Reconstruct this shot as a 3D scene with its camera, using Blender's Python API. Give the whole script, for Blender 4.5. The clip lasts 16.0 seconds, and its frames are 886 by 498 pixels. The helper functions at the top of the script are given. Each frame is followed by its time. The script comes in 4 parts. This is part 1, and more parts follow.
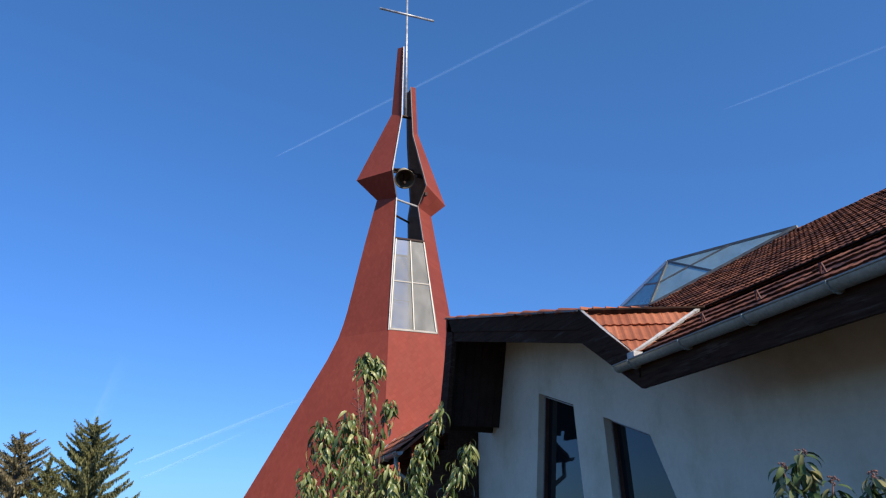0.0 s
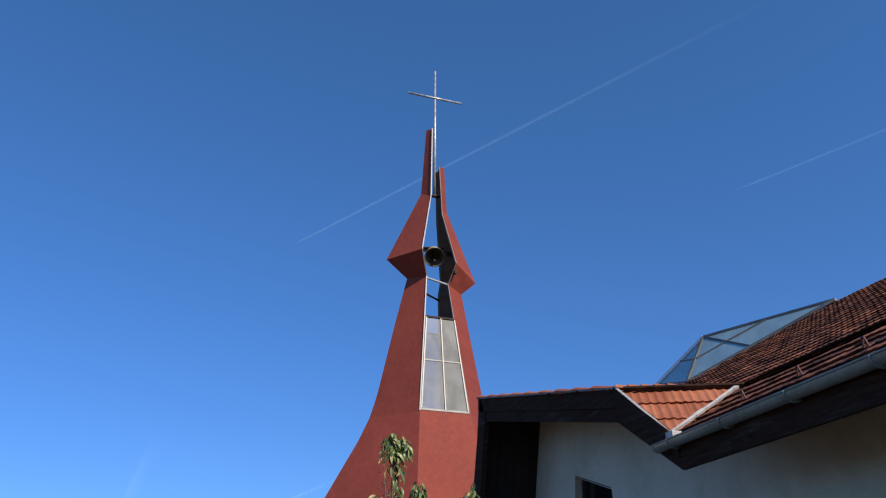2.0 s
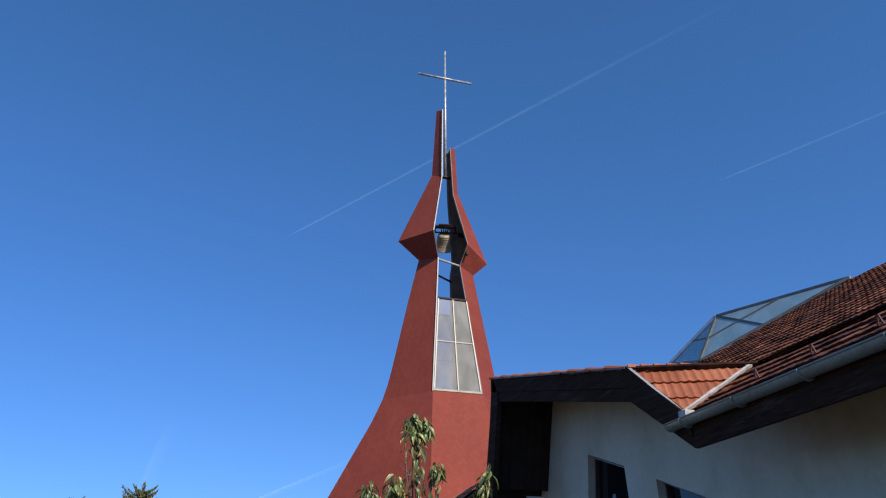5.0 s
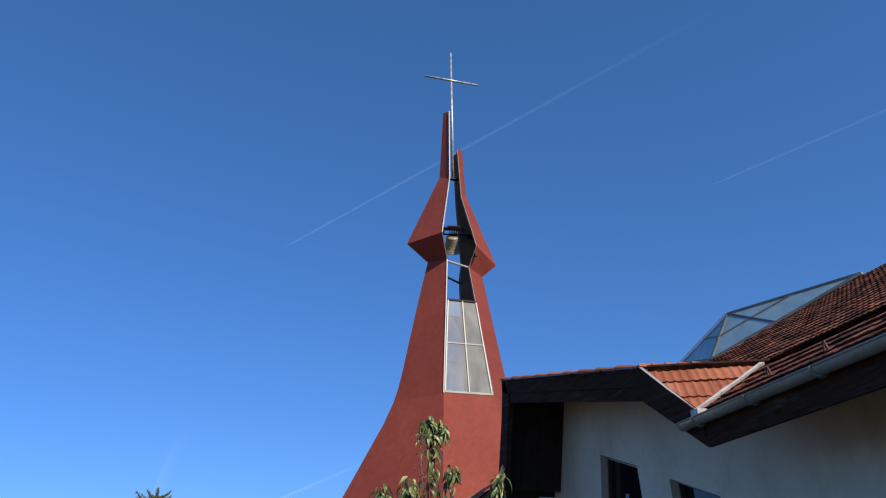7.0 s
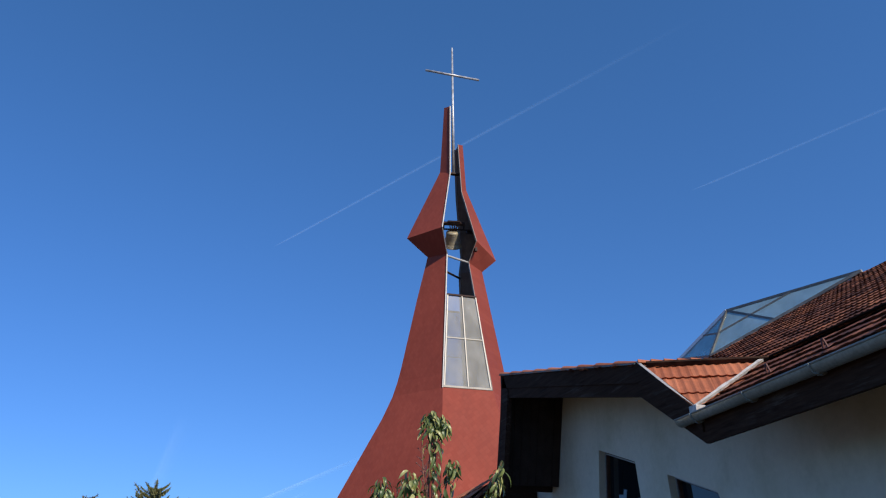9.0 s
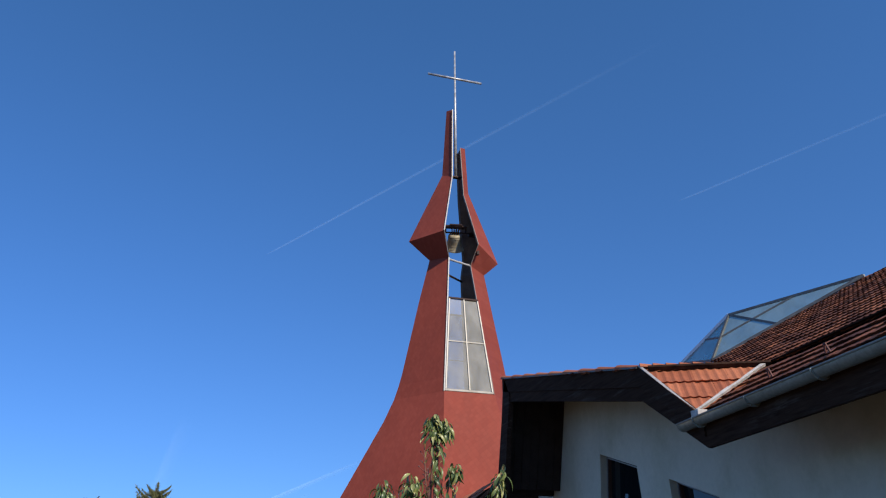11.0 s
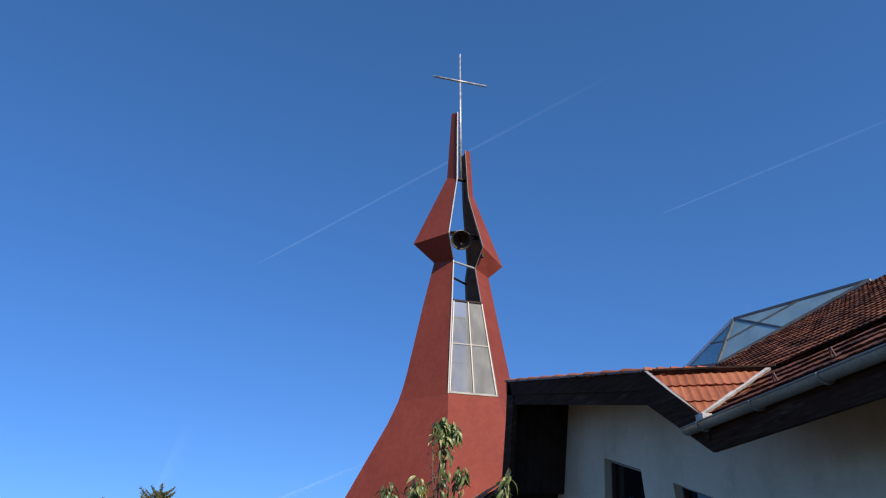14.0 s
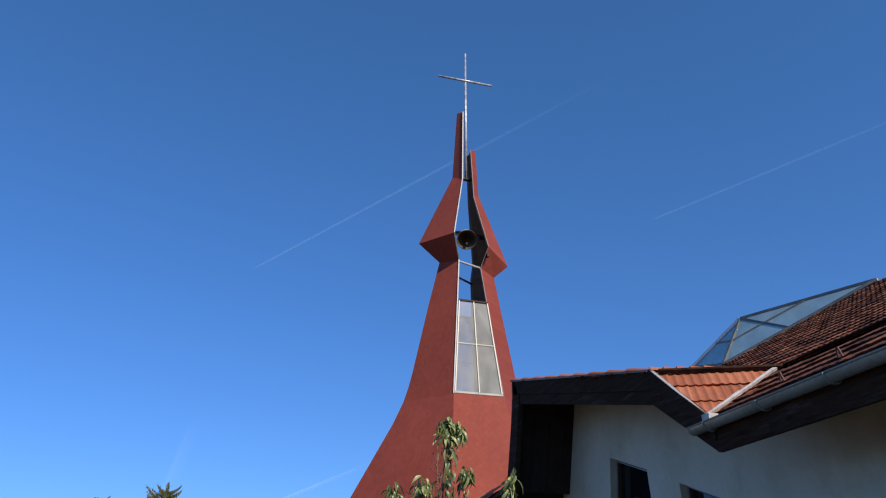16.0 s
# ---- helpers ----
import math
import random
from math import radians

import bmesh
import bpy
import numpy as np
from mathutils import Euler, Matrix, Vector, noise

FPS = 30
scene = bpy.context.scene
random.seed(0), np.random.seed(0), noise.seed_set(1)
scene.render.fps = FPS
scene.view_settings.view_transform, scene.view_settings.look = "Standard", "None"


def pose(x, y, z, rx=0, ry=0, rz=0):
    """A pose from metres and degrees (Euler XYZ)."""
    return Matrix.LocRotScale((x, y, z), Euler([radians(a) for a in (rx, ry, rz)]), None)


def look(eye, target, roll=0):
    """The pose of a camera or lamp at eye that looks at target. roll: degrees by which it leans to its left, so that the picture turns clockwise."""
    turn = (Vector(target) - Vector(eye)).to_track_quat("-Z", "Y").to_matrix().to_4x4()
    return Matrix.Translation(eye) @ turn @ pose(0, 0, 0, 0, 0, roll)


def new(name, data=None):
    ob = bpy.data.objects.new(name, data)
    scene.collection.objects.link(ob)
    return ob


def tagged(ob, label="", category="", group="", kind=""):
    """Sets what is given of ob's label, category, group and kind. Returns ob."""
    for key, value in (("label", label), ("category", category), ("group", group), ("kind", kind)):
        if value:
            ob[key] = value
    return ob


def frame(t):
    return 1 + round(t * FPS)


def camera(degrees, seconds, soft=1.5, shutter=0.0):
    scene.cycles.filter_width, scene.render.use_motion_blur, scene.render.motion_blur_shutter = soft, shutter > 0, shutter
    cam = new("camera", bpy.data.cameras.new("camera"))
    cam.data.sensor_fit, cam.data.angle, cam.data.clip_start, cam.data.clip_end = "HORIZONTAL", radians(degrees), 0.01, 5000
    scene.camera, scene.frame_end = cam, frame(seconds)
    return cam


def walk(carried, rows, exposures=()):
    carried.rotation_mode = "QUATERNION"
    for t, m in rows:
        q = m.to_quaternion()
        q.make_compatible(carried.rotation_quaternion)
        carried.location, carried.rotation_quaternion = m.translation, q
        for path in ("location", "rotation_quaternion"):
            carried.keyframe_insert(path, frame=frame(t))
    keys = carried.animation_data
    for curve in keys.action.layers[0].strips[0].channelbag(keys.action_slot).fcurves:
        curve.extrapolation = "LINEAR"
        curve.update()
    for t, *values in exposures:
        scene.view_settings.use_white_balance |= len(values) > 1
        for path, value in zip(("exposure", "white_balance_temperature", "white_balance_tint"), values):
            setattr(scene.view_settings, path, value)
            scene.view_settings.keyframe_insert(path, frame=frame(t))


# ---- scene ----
# ---------------------------------------------------------------- camera
EYE = 1.6
cam = camera(61.2, 16.0, soft=1.2)
walk(cam, [
    (0, pose(0, 0, EYE, 110.40, 0.00, -21.00)),
    (0.5, pose(0, 0, EYE, 112.83, 0.52, -19.75)),
    (1, pose(0, 0, EYE, 114.54, 0.09, -18.86)),
    (1.5, pose(0, 0, EYE, 115.68, -0.04, -18.37)),
    (2, pose(0, 0, EYE, 116.34, -0.19, -18.58)),
    (2.5, pose(0, 0, EYE, 115.40, -0.06, -18.65)),
    (3, pose(0, 0, EYE, 114.76, 0.04, -18.41)),
    (3.5, pose(0, 0, EYE, 114.61, 0.12, -18.08)),
    (4, pose(0, 0, EYE, 114.66, -0.11, -17.87)),
    (4.5, pose(0, 0, EYE, 114.81, -0.25, -17.83)),
    (5, pose(0, 0, EYE, 114.91, -0.09, -17.56)),
    (7.5, pose(0, 0, EYE, 115.06, 0.42, -16.53)),
    (8, pose(0, 0, EYE, 114.93, 0.27, -16.69)),
    (8.5, pose(0, 0, EYE, 114.78, 0.15, -16.74)),
    (9, pose(0, 0, EYE, 114.66, 0.06, -16.75)),
    (11.5, pose(0, 0, EYE, 114.95, -0.24, -16.64)),
    (12, pose(0, 0, EYE, 114.93, -0.32, -16.54)),
    (12.5, pose(0, 0, EYE, 114.93, -0.40, -16.48)),
    (13, pose(0, 0, EYE, 114.98, -0.45, -16.46)),
    (13.5, pose(0, 0, EYE, 115.02, -0.50, -16.47)),
    (14, pose(0, 0, EYE, 115.10, -0.52, -16.47)),
    (14.5, pose(0, 0, EYE, 115.08, -0.53, -16.41)),
    (15, pose(0, 0, EYE, 115.11, -0.56, -16.27)),
    (15.5, pose(0, 0, EYE, 115.10, -0.61, -16.12)),
    (16, pose(0, 0, EYE, 115.07, -0.66, -16.08)),
], exposures=[(0, 0.22), (0.5, 0.14), (1, 0.05), (1.5, 0.0), (16, 0.0)])

# ---------------------------------------------------------------- sky and sun
SUN_EL, SUN_AZ = 36.0, 158.0          # degrees; azimuth clockwise from +Y
SKY_TONE = ((0.83, 0.55), (1.228, 0.672), (1.473, 0.86))   # gain and power of red, green, blue: a deep, clear autumn blue
world = bpy.data.worlds.new("sky")
scene.world = world
world.use_nodes = True
wn, wl = world.node_tree.nodes, world.node_tree.links
sky = wn.new("ShaderNodeTexSky")
sky.sky_type, sky.sun_disc = "NISHITA", False
sky.sun_elevation, sky.sun_rotation = radians(SUN_EL), radians(SUN_AZ)
sky.air_density, sky.dust_density, sky.ozone_density = 1.0, 0.3, 4.0
hsv = wn.new("ShaderNodeHueSaturation")
hsv.inputs["Saturation"].default_value = 1.25
wl.new(sky.outputs[0], hsv.inputs["Color"])
split, join = wn.new("ShaderNodeSeparateColor"), wn.new("ShaderNodeCombineColor")
wl.new(hsv.outputs[0], split.inputs[0])
for i, (gain, power) in enumerate(SKY_TONE):
    pw, ml = wn.new("ShaderNodeMath"), wn.new("ShaderNodeMath")
    pw.operation, ml.operation = "POWER", "MULTIPLY"
    pw.inputs[1].default_value, ml.inputs[1].default_value = power, gain
    wl.new(split.outputs[i], pw.inputs[0])
    wl.new(pw.outputs[0], ml.inputs[0])
    wl.new(ml.outputs[0], join.inputs[i])
wl.new(join.outputs[0], wn["Background"].inputs[0])
wn["Background"].inputs[1].default_value = 0.12
sun = new("sun", bpy.data.lights.new("sun", "SUN"))
sun.data.energy, sun.data.angle, sun.data.color = 3.8, radians(0.53), (1.0, 0.90, 0.75)
ce, se = math.cos(radians(SUN_EL)), math.sin(radians(SUN_EL))
toward = Vector((ce * math.sin(radians(SUN_AZ)), ce * math.cos(radians(SUN_AZ)), se))
sun.matrix_world = look(toward * 60, (0, 0, 0))


# ---------------------------------------------------------------- materials
class Mat:
    """A small builder for node materials."""

    def __init__(self, name, rough=0.6, metal=0.0):
        self.m = bpy.data.materials.new(name)
        self.m.use_nodes = True
        self.t = self.m.node_tree
        self.b = self.t.nodes["Principled BSDF"]
        self.b.inputs["Roughness"].default_value = rough
        self.b.inputs["Metallic"].default_value = metal

    def node(self, kind, **inputs):
        n = self.t.nodes.new(kind)
        for k, v in inputs.items():
            n.inputs[k.replace("_", " ")].default_value = v
        return n

    def link(self, a, b):
        self.t.links.new(a, b)

    def coords(self, kind="Object"):
        return self.t.nodes.new("ShaderNodeTexCoord").outputs[kind]

    def noise(self, scale, detail=4.0, rough=0.6, co=None, stretch=None):
        n = self.node("ShaderNodeTexNoise", Scale=scale, Detail=detail, Roughness=rough)
        co = co or self.coords()
        if stretch:
            mp = self.node("ShaderNodeMapping", Scale=stretch)
            self.link(co, mp.inputs[0])
            co = mp.outputs[0]
        self.link(co, n.inputs["Vector"])
        return n.outputs["Fac"]

    def ramp(self, fac, stops):
        r = self.node("ShaderNodeValToRGB")
        e = r.color_ramp.elements
        while len(e) < len(stops):
            e.new(0.5)
        for el, (p, c) in zip(e, stops):
            el.position, el.color = p, (*c, 1) if len(c) == 3 else c
        self.link(fac, r.inputs[0])
        return r.outputs[0]

    def mix(self, a, b, fac, blend="MIX"):
        n = self.t.nodes.new("ShaderNodeMix")
        n.data_type, n.blend_type = "RGBA", blend
        for v, s in ((fac, n.inputs[0]), (a, n.inputs[6]), (b, n.inputs[7])):
            if hasattr(v, "links"):
                self.link(v, s)
            else:
                s.default_value = v if not isinstance(v, tuple) else (*v, 1)
        return n.outputs[2]

    def color(self, v):
        self.link(v, self.b.inputs["Base Color"])
        return self

    def bump(self, h, strength=0.3, dist=0.01):
        n = self.node("ShaderNodeBump", Strength=strength, Distance=dist)
        self.link(h, n.inputs["Height"])
        self.link(n.outputs[0], self.b.inputs["Normal"])
        return self

    def vary_rough(self, fac, lo, hi):
        n = self.node("ShaderNodeMapRange")
        n.inputs[3].default_value, n.inputs[4].default_value = lo, hi
        self.link(fac, n.inputs[0])
        self.link(n.outputs[0], self.b.inputs["Roughness"])
        return self


def mat_mottled(name, dark, light, scale=3.0, fine=40.0, rough=0.7, metal=0.0, bump=0.3, dist=0.01, stretch=None, gloss=0.4):
    k = Mat(name, rough, metal)
    big, small = k.noise(scale, 5), k.noise(fine, 3, stretch=stretch)
    base = k.ramp(big, [(0.3, dark), (0.7, light)])
    g = k.ramp(small, [(0.3, (0.72, 0.72, 0.72)), (0.7, (1.1, 1.1, 1.1))])
    k.color(k.mix(base, g, 0.8, "MULTIPLY"))
    k.bump(small, bump, dist).vary_rough(big, max(0.05, rough - 0.12), min(1, rough + 0.1))
    k.b.inputs["Specular IOR Level"].default_value = gloss
    return k.m


def mat_shingles(name):
    """Small red fibre-cement shingles laid in courses."""
    k = Mat(name, 0.62)
    co = k.coords()
    sep = k.node("ShaderNodeSeparateXYZ")
    k.link(co, sep.inputs[0])
    add = k.node("ShaderNodeMath")
    add.operation = "SUBTRACT"
    k.link(sep.outputs[0], add.inputs[0])
    k.link(sep.outputs[1], add.inputs[1])
    lean = [k.node("ShaderNodeMath") for _ in range(2)]
    for n, op in zip(lean, ("ADD", "SUBTRACT")):
        n.operation = op
        k.link(add.outputs[0], n.inputs[0])
        k.link(sep.outputs[2], n.inputs[1])
    comb = k.node("ShaderNodeCombineXYZ")
    k.link(lean[0].outputs[0], comb.inputs[0])
    k.link(lean[1].outputs[0], comb.inputs[1])
    br = k.node("ShaderNodeTexBrick", Scale=1.0, Mortar_Size=0.008, Mortar_Smooth=0.8, Bias=0.0, Brick_Width=0.17, Row_Height=0.17)
    br.offset = 0.0
    br.inputs["Color1"].default_value = (0.310, 0.061, 0.037, 1)
    br.inputs["Color2"].default_value = (0.350, 0.074, 0.045, 1)
    br.inputs["Mortar"].default_value = (0.285, 0.057, 0.035, 1)
    k.link(comb.outputs[0], br.inputs["Vector"])
    big = k.noise(0.5, 5)
    stain = k.noise(1.2, 6, 0.7, stretch=(3, 3, 0.35))
    tone = k.ramp(big, [(0.3, (0.88, 0.86, 0.86)), (0.7, (1.08, 1.06, 1.05))])
    streak = k.ramp(stain, [(0.35, (0.9, 0.9, 0.9)), (0.6, (1.0, 1.0, 1.0))])
    col = k.mix(br.outputs["Color"], tone, 1.0, "MULTIPLY")
    k.color(k.mix(col, streak, 0.8, "MULTIPLY"))
    inv = k.node("ShaderNodeMath")
    inv.operation = "SUBTRACT"
    inv.inputs[0].default_value = 1.0
    k.link(br.outputs["Fac"], inv.inputs[1])
    k.bump(inv.outputs[0], 0.15, 0.008).vary_rough(stain, 0.62, 0.85)
    k.b.inputs["Specular IOR Level"].default_value = 0.25
    return k.m


def mat_tile(name, dark, mid, light, moss=0.0):
    """Clay roof tile: each tile its own tone, with lichen and dirt."""
    k = Mat(name, 0.8)
    info = k.t.nodes.new("ShaderNodeObjectInfo")
    geo = k.t.nodes.new("ShaderNodeNewGeometry")
    add = k.node("ShaderNodeMath")
    add.operation = "ADD"
    k.link(info.outputs["Random"], add.inputs[0])
    k.link(geo.outputs["Random Per Island"], add.inputs[1])
    fr = k.node("ShaderNodeMath")
    fr.operation = "FRACT"
    k.link(add.outputs[0], fr.inputs[0])
    tone = k.ramp(fr.outputs[0], [(0.0, dark), (0.45, mid), (1.0, light)])
    n1 = k.noise(5.0, 6, 0.7, k.t.nodes.new("ShaderNodeNewGeometry").outputs["Position"])
    n2 = k.noise(60.0, 3)
    dirt = k.ramp(n1, [(0.38, (0.30, 0.27, 0.22)), (0.66, (1, 1, 1))])
    col = k.mix(tone, dirt, moss, "MULTIPLY")
    g = k.ramp(n2, [(0.3, (0.8, 0.8, 0.8)), (0.7, (1.1, 1.1, 1.1))])
    k.color(k.mix(col, g, 0.7, "MULTIPLY")).bump(n2, 0.35, 0.006)
    return k.m


def mat_glass(name, tint, body, clear, rough=0.05, vary=0.16):
    """A pane that lets part of the light straight through."""
    k = Mat(name, rough)
    n = k.noise(2.0, 2, stretch=(1.4, 1.4, 0.8))
    k.color(k.ramp(n, [(0.35, tuple(v * 0.8 for v in body)), (0.65, body)]))
    tr = k.node("ShaderNodeBsdfTransparent")
    tr.inputs[0].default_value = (*tint, 1)
    mx = k.node("ShaderNodeMixShader")
    mr = k.node("ShaderNodeMapRange")
    mr.inputs[1].default_value, mr.inputs[2].default_value = 0.3, 0.7
    mr.inputs[3].default_value, mr.inputs[4].default_value = clear - vary, clear + vary
    k.link(k.noise(1.6, 2, stretch=(1.6, 1, 0.7)), mr.inputs[0])
    k.link(mr.outputs[0], mx.inputs[0])
    out = k.t.nodes["Material Output"]
    k.link(k.b.outputs[0], mx.inputs[1])
    k.link(tr.outputs[0], mx.inputs[2])
    k.link(mx.outputs[0], out.inputs["Surface"])
    return k.m


def mat_vapour(name, alpha, length):
    """Thin white ice cloud, densest near the young end, thinning along its length."""
    k = Mat(name, 1.0)
    k.b.inputs["Base Color"].default_value = (0.62, 0.78, 0.93, 1)
    k.b.inputs["Specular IOR Level"].default_value = 0.0
    co = k.coords()
    sep = k.node("ShaderNodeSeparateXYZ")
    k.link(co, sep.inputs[0])
    mr = k.node("ShaderNodeMapRange")
    mr.inputs[2].default_value = length
    k.link(sep.outputs[0], mr.inputs[0])
    fade = k.ramp(mr.outputs[0], [(0.0, (0.55,) * 3), (0.03, (1.0,) * 3), (0.62, (0.62,) * 3), (1.0, (0.0,) * 3)])
    n = k.noise(0.02, 4, 0.6)
    nn = k.ramp(n, [(0.25, (0.55,) * 3), (0.7, (1.1,) * 3)])
    v = k.mix(fade, nn, 1.0, "MULTIPLY")
    mul = k.node("ShaderNodeMath")
    mul.operation = "MULTIPLY"
    mul.inputs[1].default_value = alpha
    k.link(v, mul.inputs[0])
    tl, tr = k.node("ShaderNodeBsdfTranslucent"), k.node("ShaderNodeBsdfTransparent")
    tl.inputs[0].default_value = (0.60, 0.76, 0.92, 1)
    both, mx = k.node("ShaderNodeAddShader"), k.node("ShaderNodeMixShader")
    k.link(k.b.outputs[0], both.inputs[0])
    k.link(tl.outputs[0], both.inputs[1])
    k.link(mul.outputs[0], mx.inputs[0])
    k.link(tr.outputs[0], mx.inputs[1])
    k.link(both.outputs[0], mx.inputs[2])
    k.link(mx.outputs[0], k.t.nodes["Material Output"].inputs["Surface"])
    return k.m


def mat_leaf(name, dark, mid, light, rough=0.6, gloss=0.3):
    k = Mat(name, rough)
    k.b.inputs["Specular IOR Level"].default_value = gloss
    info = k.t.nodes.new("ShaderNodeObjectInfo")
    geo = k.t.nodes.new("ShaderNodeNewGeometry")
    add = k.node("ShaderNodeMath")
    add.operation = "ADD"
    k.link(info.outputs["Random"], add.inputs[0])
    k.link(geo.outputs["Random Per Island"], add.inputs[1])
    fr = k.node("ShaderNodeMath")
    fr.operation = "FRACT"
    k.link(add.outputs[0], fr.inputs[0])
    tone = k.ramp(fr.outputs[0], [(0.0, dark), (0.5, mid), (1.0, light)])
    n = k.noise(30.0, 3)
    k.color(k.mix(tone, k.ramp(n, [(0.3, (0.75, 0.75, 0.7)), (0.7, (1.15, 1.12, 1.0))]), 0.8, "MULTIPLY"))
    k.bump(n, 0.3, 0.003)
    k.b.inputs["Transmission Weight"].default_value = 0.0
    k.b.inputs["Subsurface Weight"].default_value = 0.0
    return k.m


RED = mat_shingles("red_shingles")
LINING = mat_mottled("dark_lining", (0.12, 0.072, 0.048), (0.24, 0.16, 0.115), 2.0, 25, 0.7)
TRIM = mat_mottled("pale_metal_trim", (0.42, 0.40, 0.37), (0.62, 0.60, 0.57), 2.0, 30, 0.55, 0.1, 0.1)
# darker copy of the pale trim: the unlit right-hand edge, put into its colour
TRIM_SHADED = mat_mottled("shaded_metal_trim", (0.20, 0.165, 0.14), (0.36, 0.31, 0.27), 2.0, 30, 0.6, 0.1, 0.1)
STEEL = mat_mottled("bright_steel", (0.35, 0.34, 0.33), (0.80, 0.79, 0.77), 5.0, 9, 0.4, 0.35, 0.1)
BRONZE = mat_mottled("weathered_bronze", (0.33, 0.28, 0.18), (0.66, 0.57, 0.40), 4.0, 40, 0.55, 0.25, 0.2)
# the bell's bronze again, with the shade of its hollow put into the colour
BRONZE_SHADED = mat_mottled("shaded_bronze_inside", (0.10, 0.078, 0.048), (0.20, 0.155, 0.10), 4.0, 40, 0.7, 0.2, 0.2)
IRON = mat_mottled("rusty_iron", (0.035, 0.022, 0.018), (0.08, 0.045, 0.035), 8.0, 60, 0.65, 0.5, 0.3)
WIN_WHITE = mat_mottled("white_window_paint", (0.56, 0.49, 0.38), (0.72, 0.65, 0.52), 3.0, 60, 0.4, 0, 0.1)
MILK = mat_glass("obscured_glass", (0.88, 0.92, 0.96), (0.40, 0.385, 0.345), 0.64, 0.5, 0.10)
def mat_plaster(name):
    """Rough lime plaster with faint algae stains and rain streaks."""
    k = Mat(name, 0.92)
    k.b.inputs["Specular IOR Level"].default_value = 0.1
    big, grit = k.noise(0.9, 5), k.noise(150, 3)
    trowel = k.noise(14, 4, 0.6)
    stain, streak = k.noise(1.3, 6, 0.68, stretch=(1, 1, 0.8)), k.noise(3.0, 5, 0.7, stretch=(1, 1, 0.25))
    base = k.ramp(big, [(0.3, (0.78, 0.68, 0.52)), (0.7, (0.90, 0.79, 0.62))])
    algae = k.ramp(stain, [(0.46, (1.0,) * 3), (0.72, (0.76, 0.75, 0.64))])
    run = k.ramp(streak, [(0.50, (1.0,) * 3), (0.75, (0.975, 0.97, 0.96))])
    col = k.mix(k.mix(base, algae, 0.7, "MULTIPLY"), run, 0.8, "MULTIPLY")
    k.color(k.mix(col, k.ramp(trowel, [(0.3, (0.95,) * 3), (0.7, (1.03,) * 3)]), 0.8, "MULTIPLY"))
    both = k.mix(grit, trowel, 0.5)
    k.bump(both, 0.18, 0.006)
    return k.m


PLASTER = mat_plaster("white_plaster")
def mat_boards(name):
    """Dark stained boards with bleached scuffs along the grain."""
    k = Mat(name, 0.78)
    k.b.inputs["Specular IOR Level"].default_value = 0.03
    grain, big = k.noise(30, 4, 0.65, stretch=(1, 0.06, 1)), k.noise(1.1, 5)
    scuff = k.noise(7.0, 6, 0.75, stretch=(1, 0.14, 2.0))
    base = k.ramp(grain, [(0.3, (0.034, 0.016, 0.010)), (0.7, (0.074, 0.038, 0.024))])
    worn = k.ramp(scuff, [(0.53, (0.0,) * 3), (0.66, (1.0,) * 3)])
    patch = k.ramp(big, [(0.40, (0.05,) * 3), (0.58, (0.45,) * 3)])
    k.color(k.mix(base, (0.17, 0.135, 0.11), k.mix(worn, patch, 1.0, "MULTIPLY")))
    k.bump(grain, 0.5, 0.006)
    return k.m


DARKWOOD = mat_boards("dark_stained_wood")
SOFFIT = mat_mottled("dark_soffit_boards", (0.034, 0.021, 0.016), (0.062, 0.040, 0.031), 2.5, 40, 0.8, 0, 0.4, 0.006, (1, 0.12, 1), 0.1)
BROWNWOOD = mat_mottled("brown_window_wood", (0.075, 0.036, 0.024), (0.15, 0.075, 0.05), 3.0, 50, 0.45, 0, 0.3)
ZINC = mat_mottled("painted_zinc", (0.36, 0.335, 0.26), (0.47, 0.44, 0.35), 2.0, 30, 0.42, 0.3, 0.1)
MORTAR = mat_mottled("pale_verge_mortar", (0.45, 0.42, 0.38), (0.72, 0.69, 0.64), 6.0, 60, 0.85, 0, 0.5)
TILE_OLD = mat_tile("weathered_tile", (0.090, 0.028, 0.014), (0.24, 0.072, 0.032), (0.50, 0.175, 0.078), 0.92)
TILE_NEW = mat_tile("orange_tile", (0.45, 0.130, 0.056), (0.55, 0.172, 0.076), (0.66, 0.23, 0.11), 0.35)
GLAZE = mat_glass("skylight_glass", (0.80, 0.95, 0.95), (0.36, 0.50, 0.50), 0.44, 0.08, 0.10)
WINDOWGLASS = Mat("window_glass", 0.03)
WINDOWGLASS.b.inputs["Base Color"].default_value = (0.010, 0.012, 0.014, 1)
WINDOWGLASS.b.inputs["IOR"].default_value = 1.45
WINDOWGLASS.bump(WINDOWGLASS.noise(1.5, 2), 0.02, 0.01)
WINDOWGLASS = WINDOWGLASS.m
GROUND = mat_mottled("dry_autumn_grass", (0.062, 0.046, 0.024), (0.112, 0.084, 0.046), 0.2, 3, 0.9, 0, 0.6, 0.03)
BARK = mat_mottled("smooth_bark", (0.09, 0.055, 0.04), (0.18, 0.11, 0.08), 12, 80, 0.8)
TWIG = mat_mottled("reddish_twig", (0.16, 0.07, 0.045), (0.28, 0.14, 0.09), 12, 80, 0.7)
SPRUCE_BARK = mat_mottled("spruce_bark", (0.06, 0.045, 0.035), (0.12, 0.09, 0.07), 3, 30, 0.9)
NEEDLE = mat_leaf("spruce_needles", (0.078, 0.086, 0.034), (0.16, 0.160, 0.060), (0.26, 0.245, 0.10))
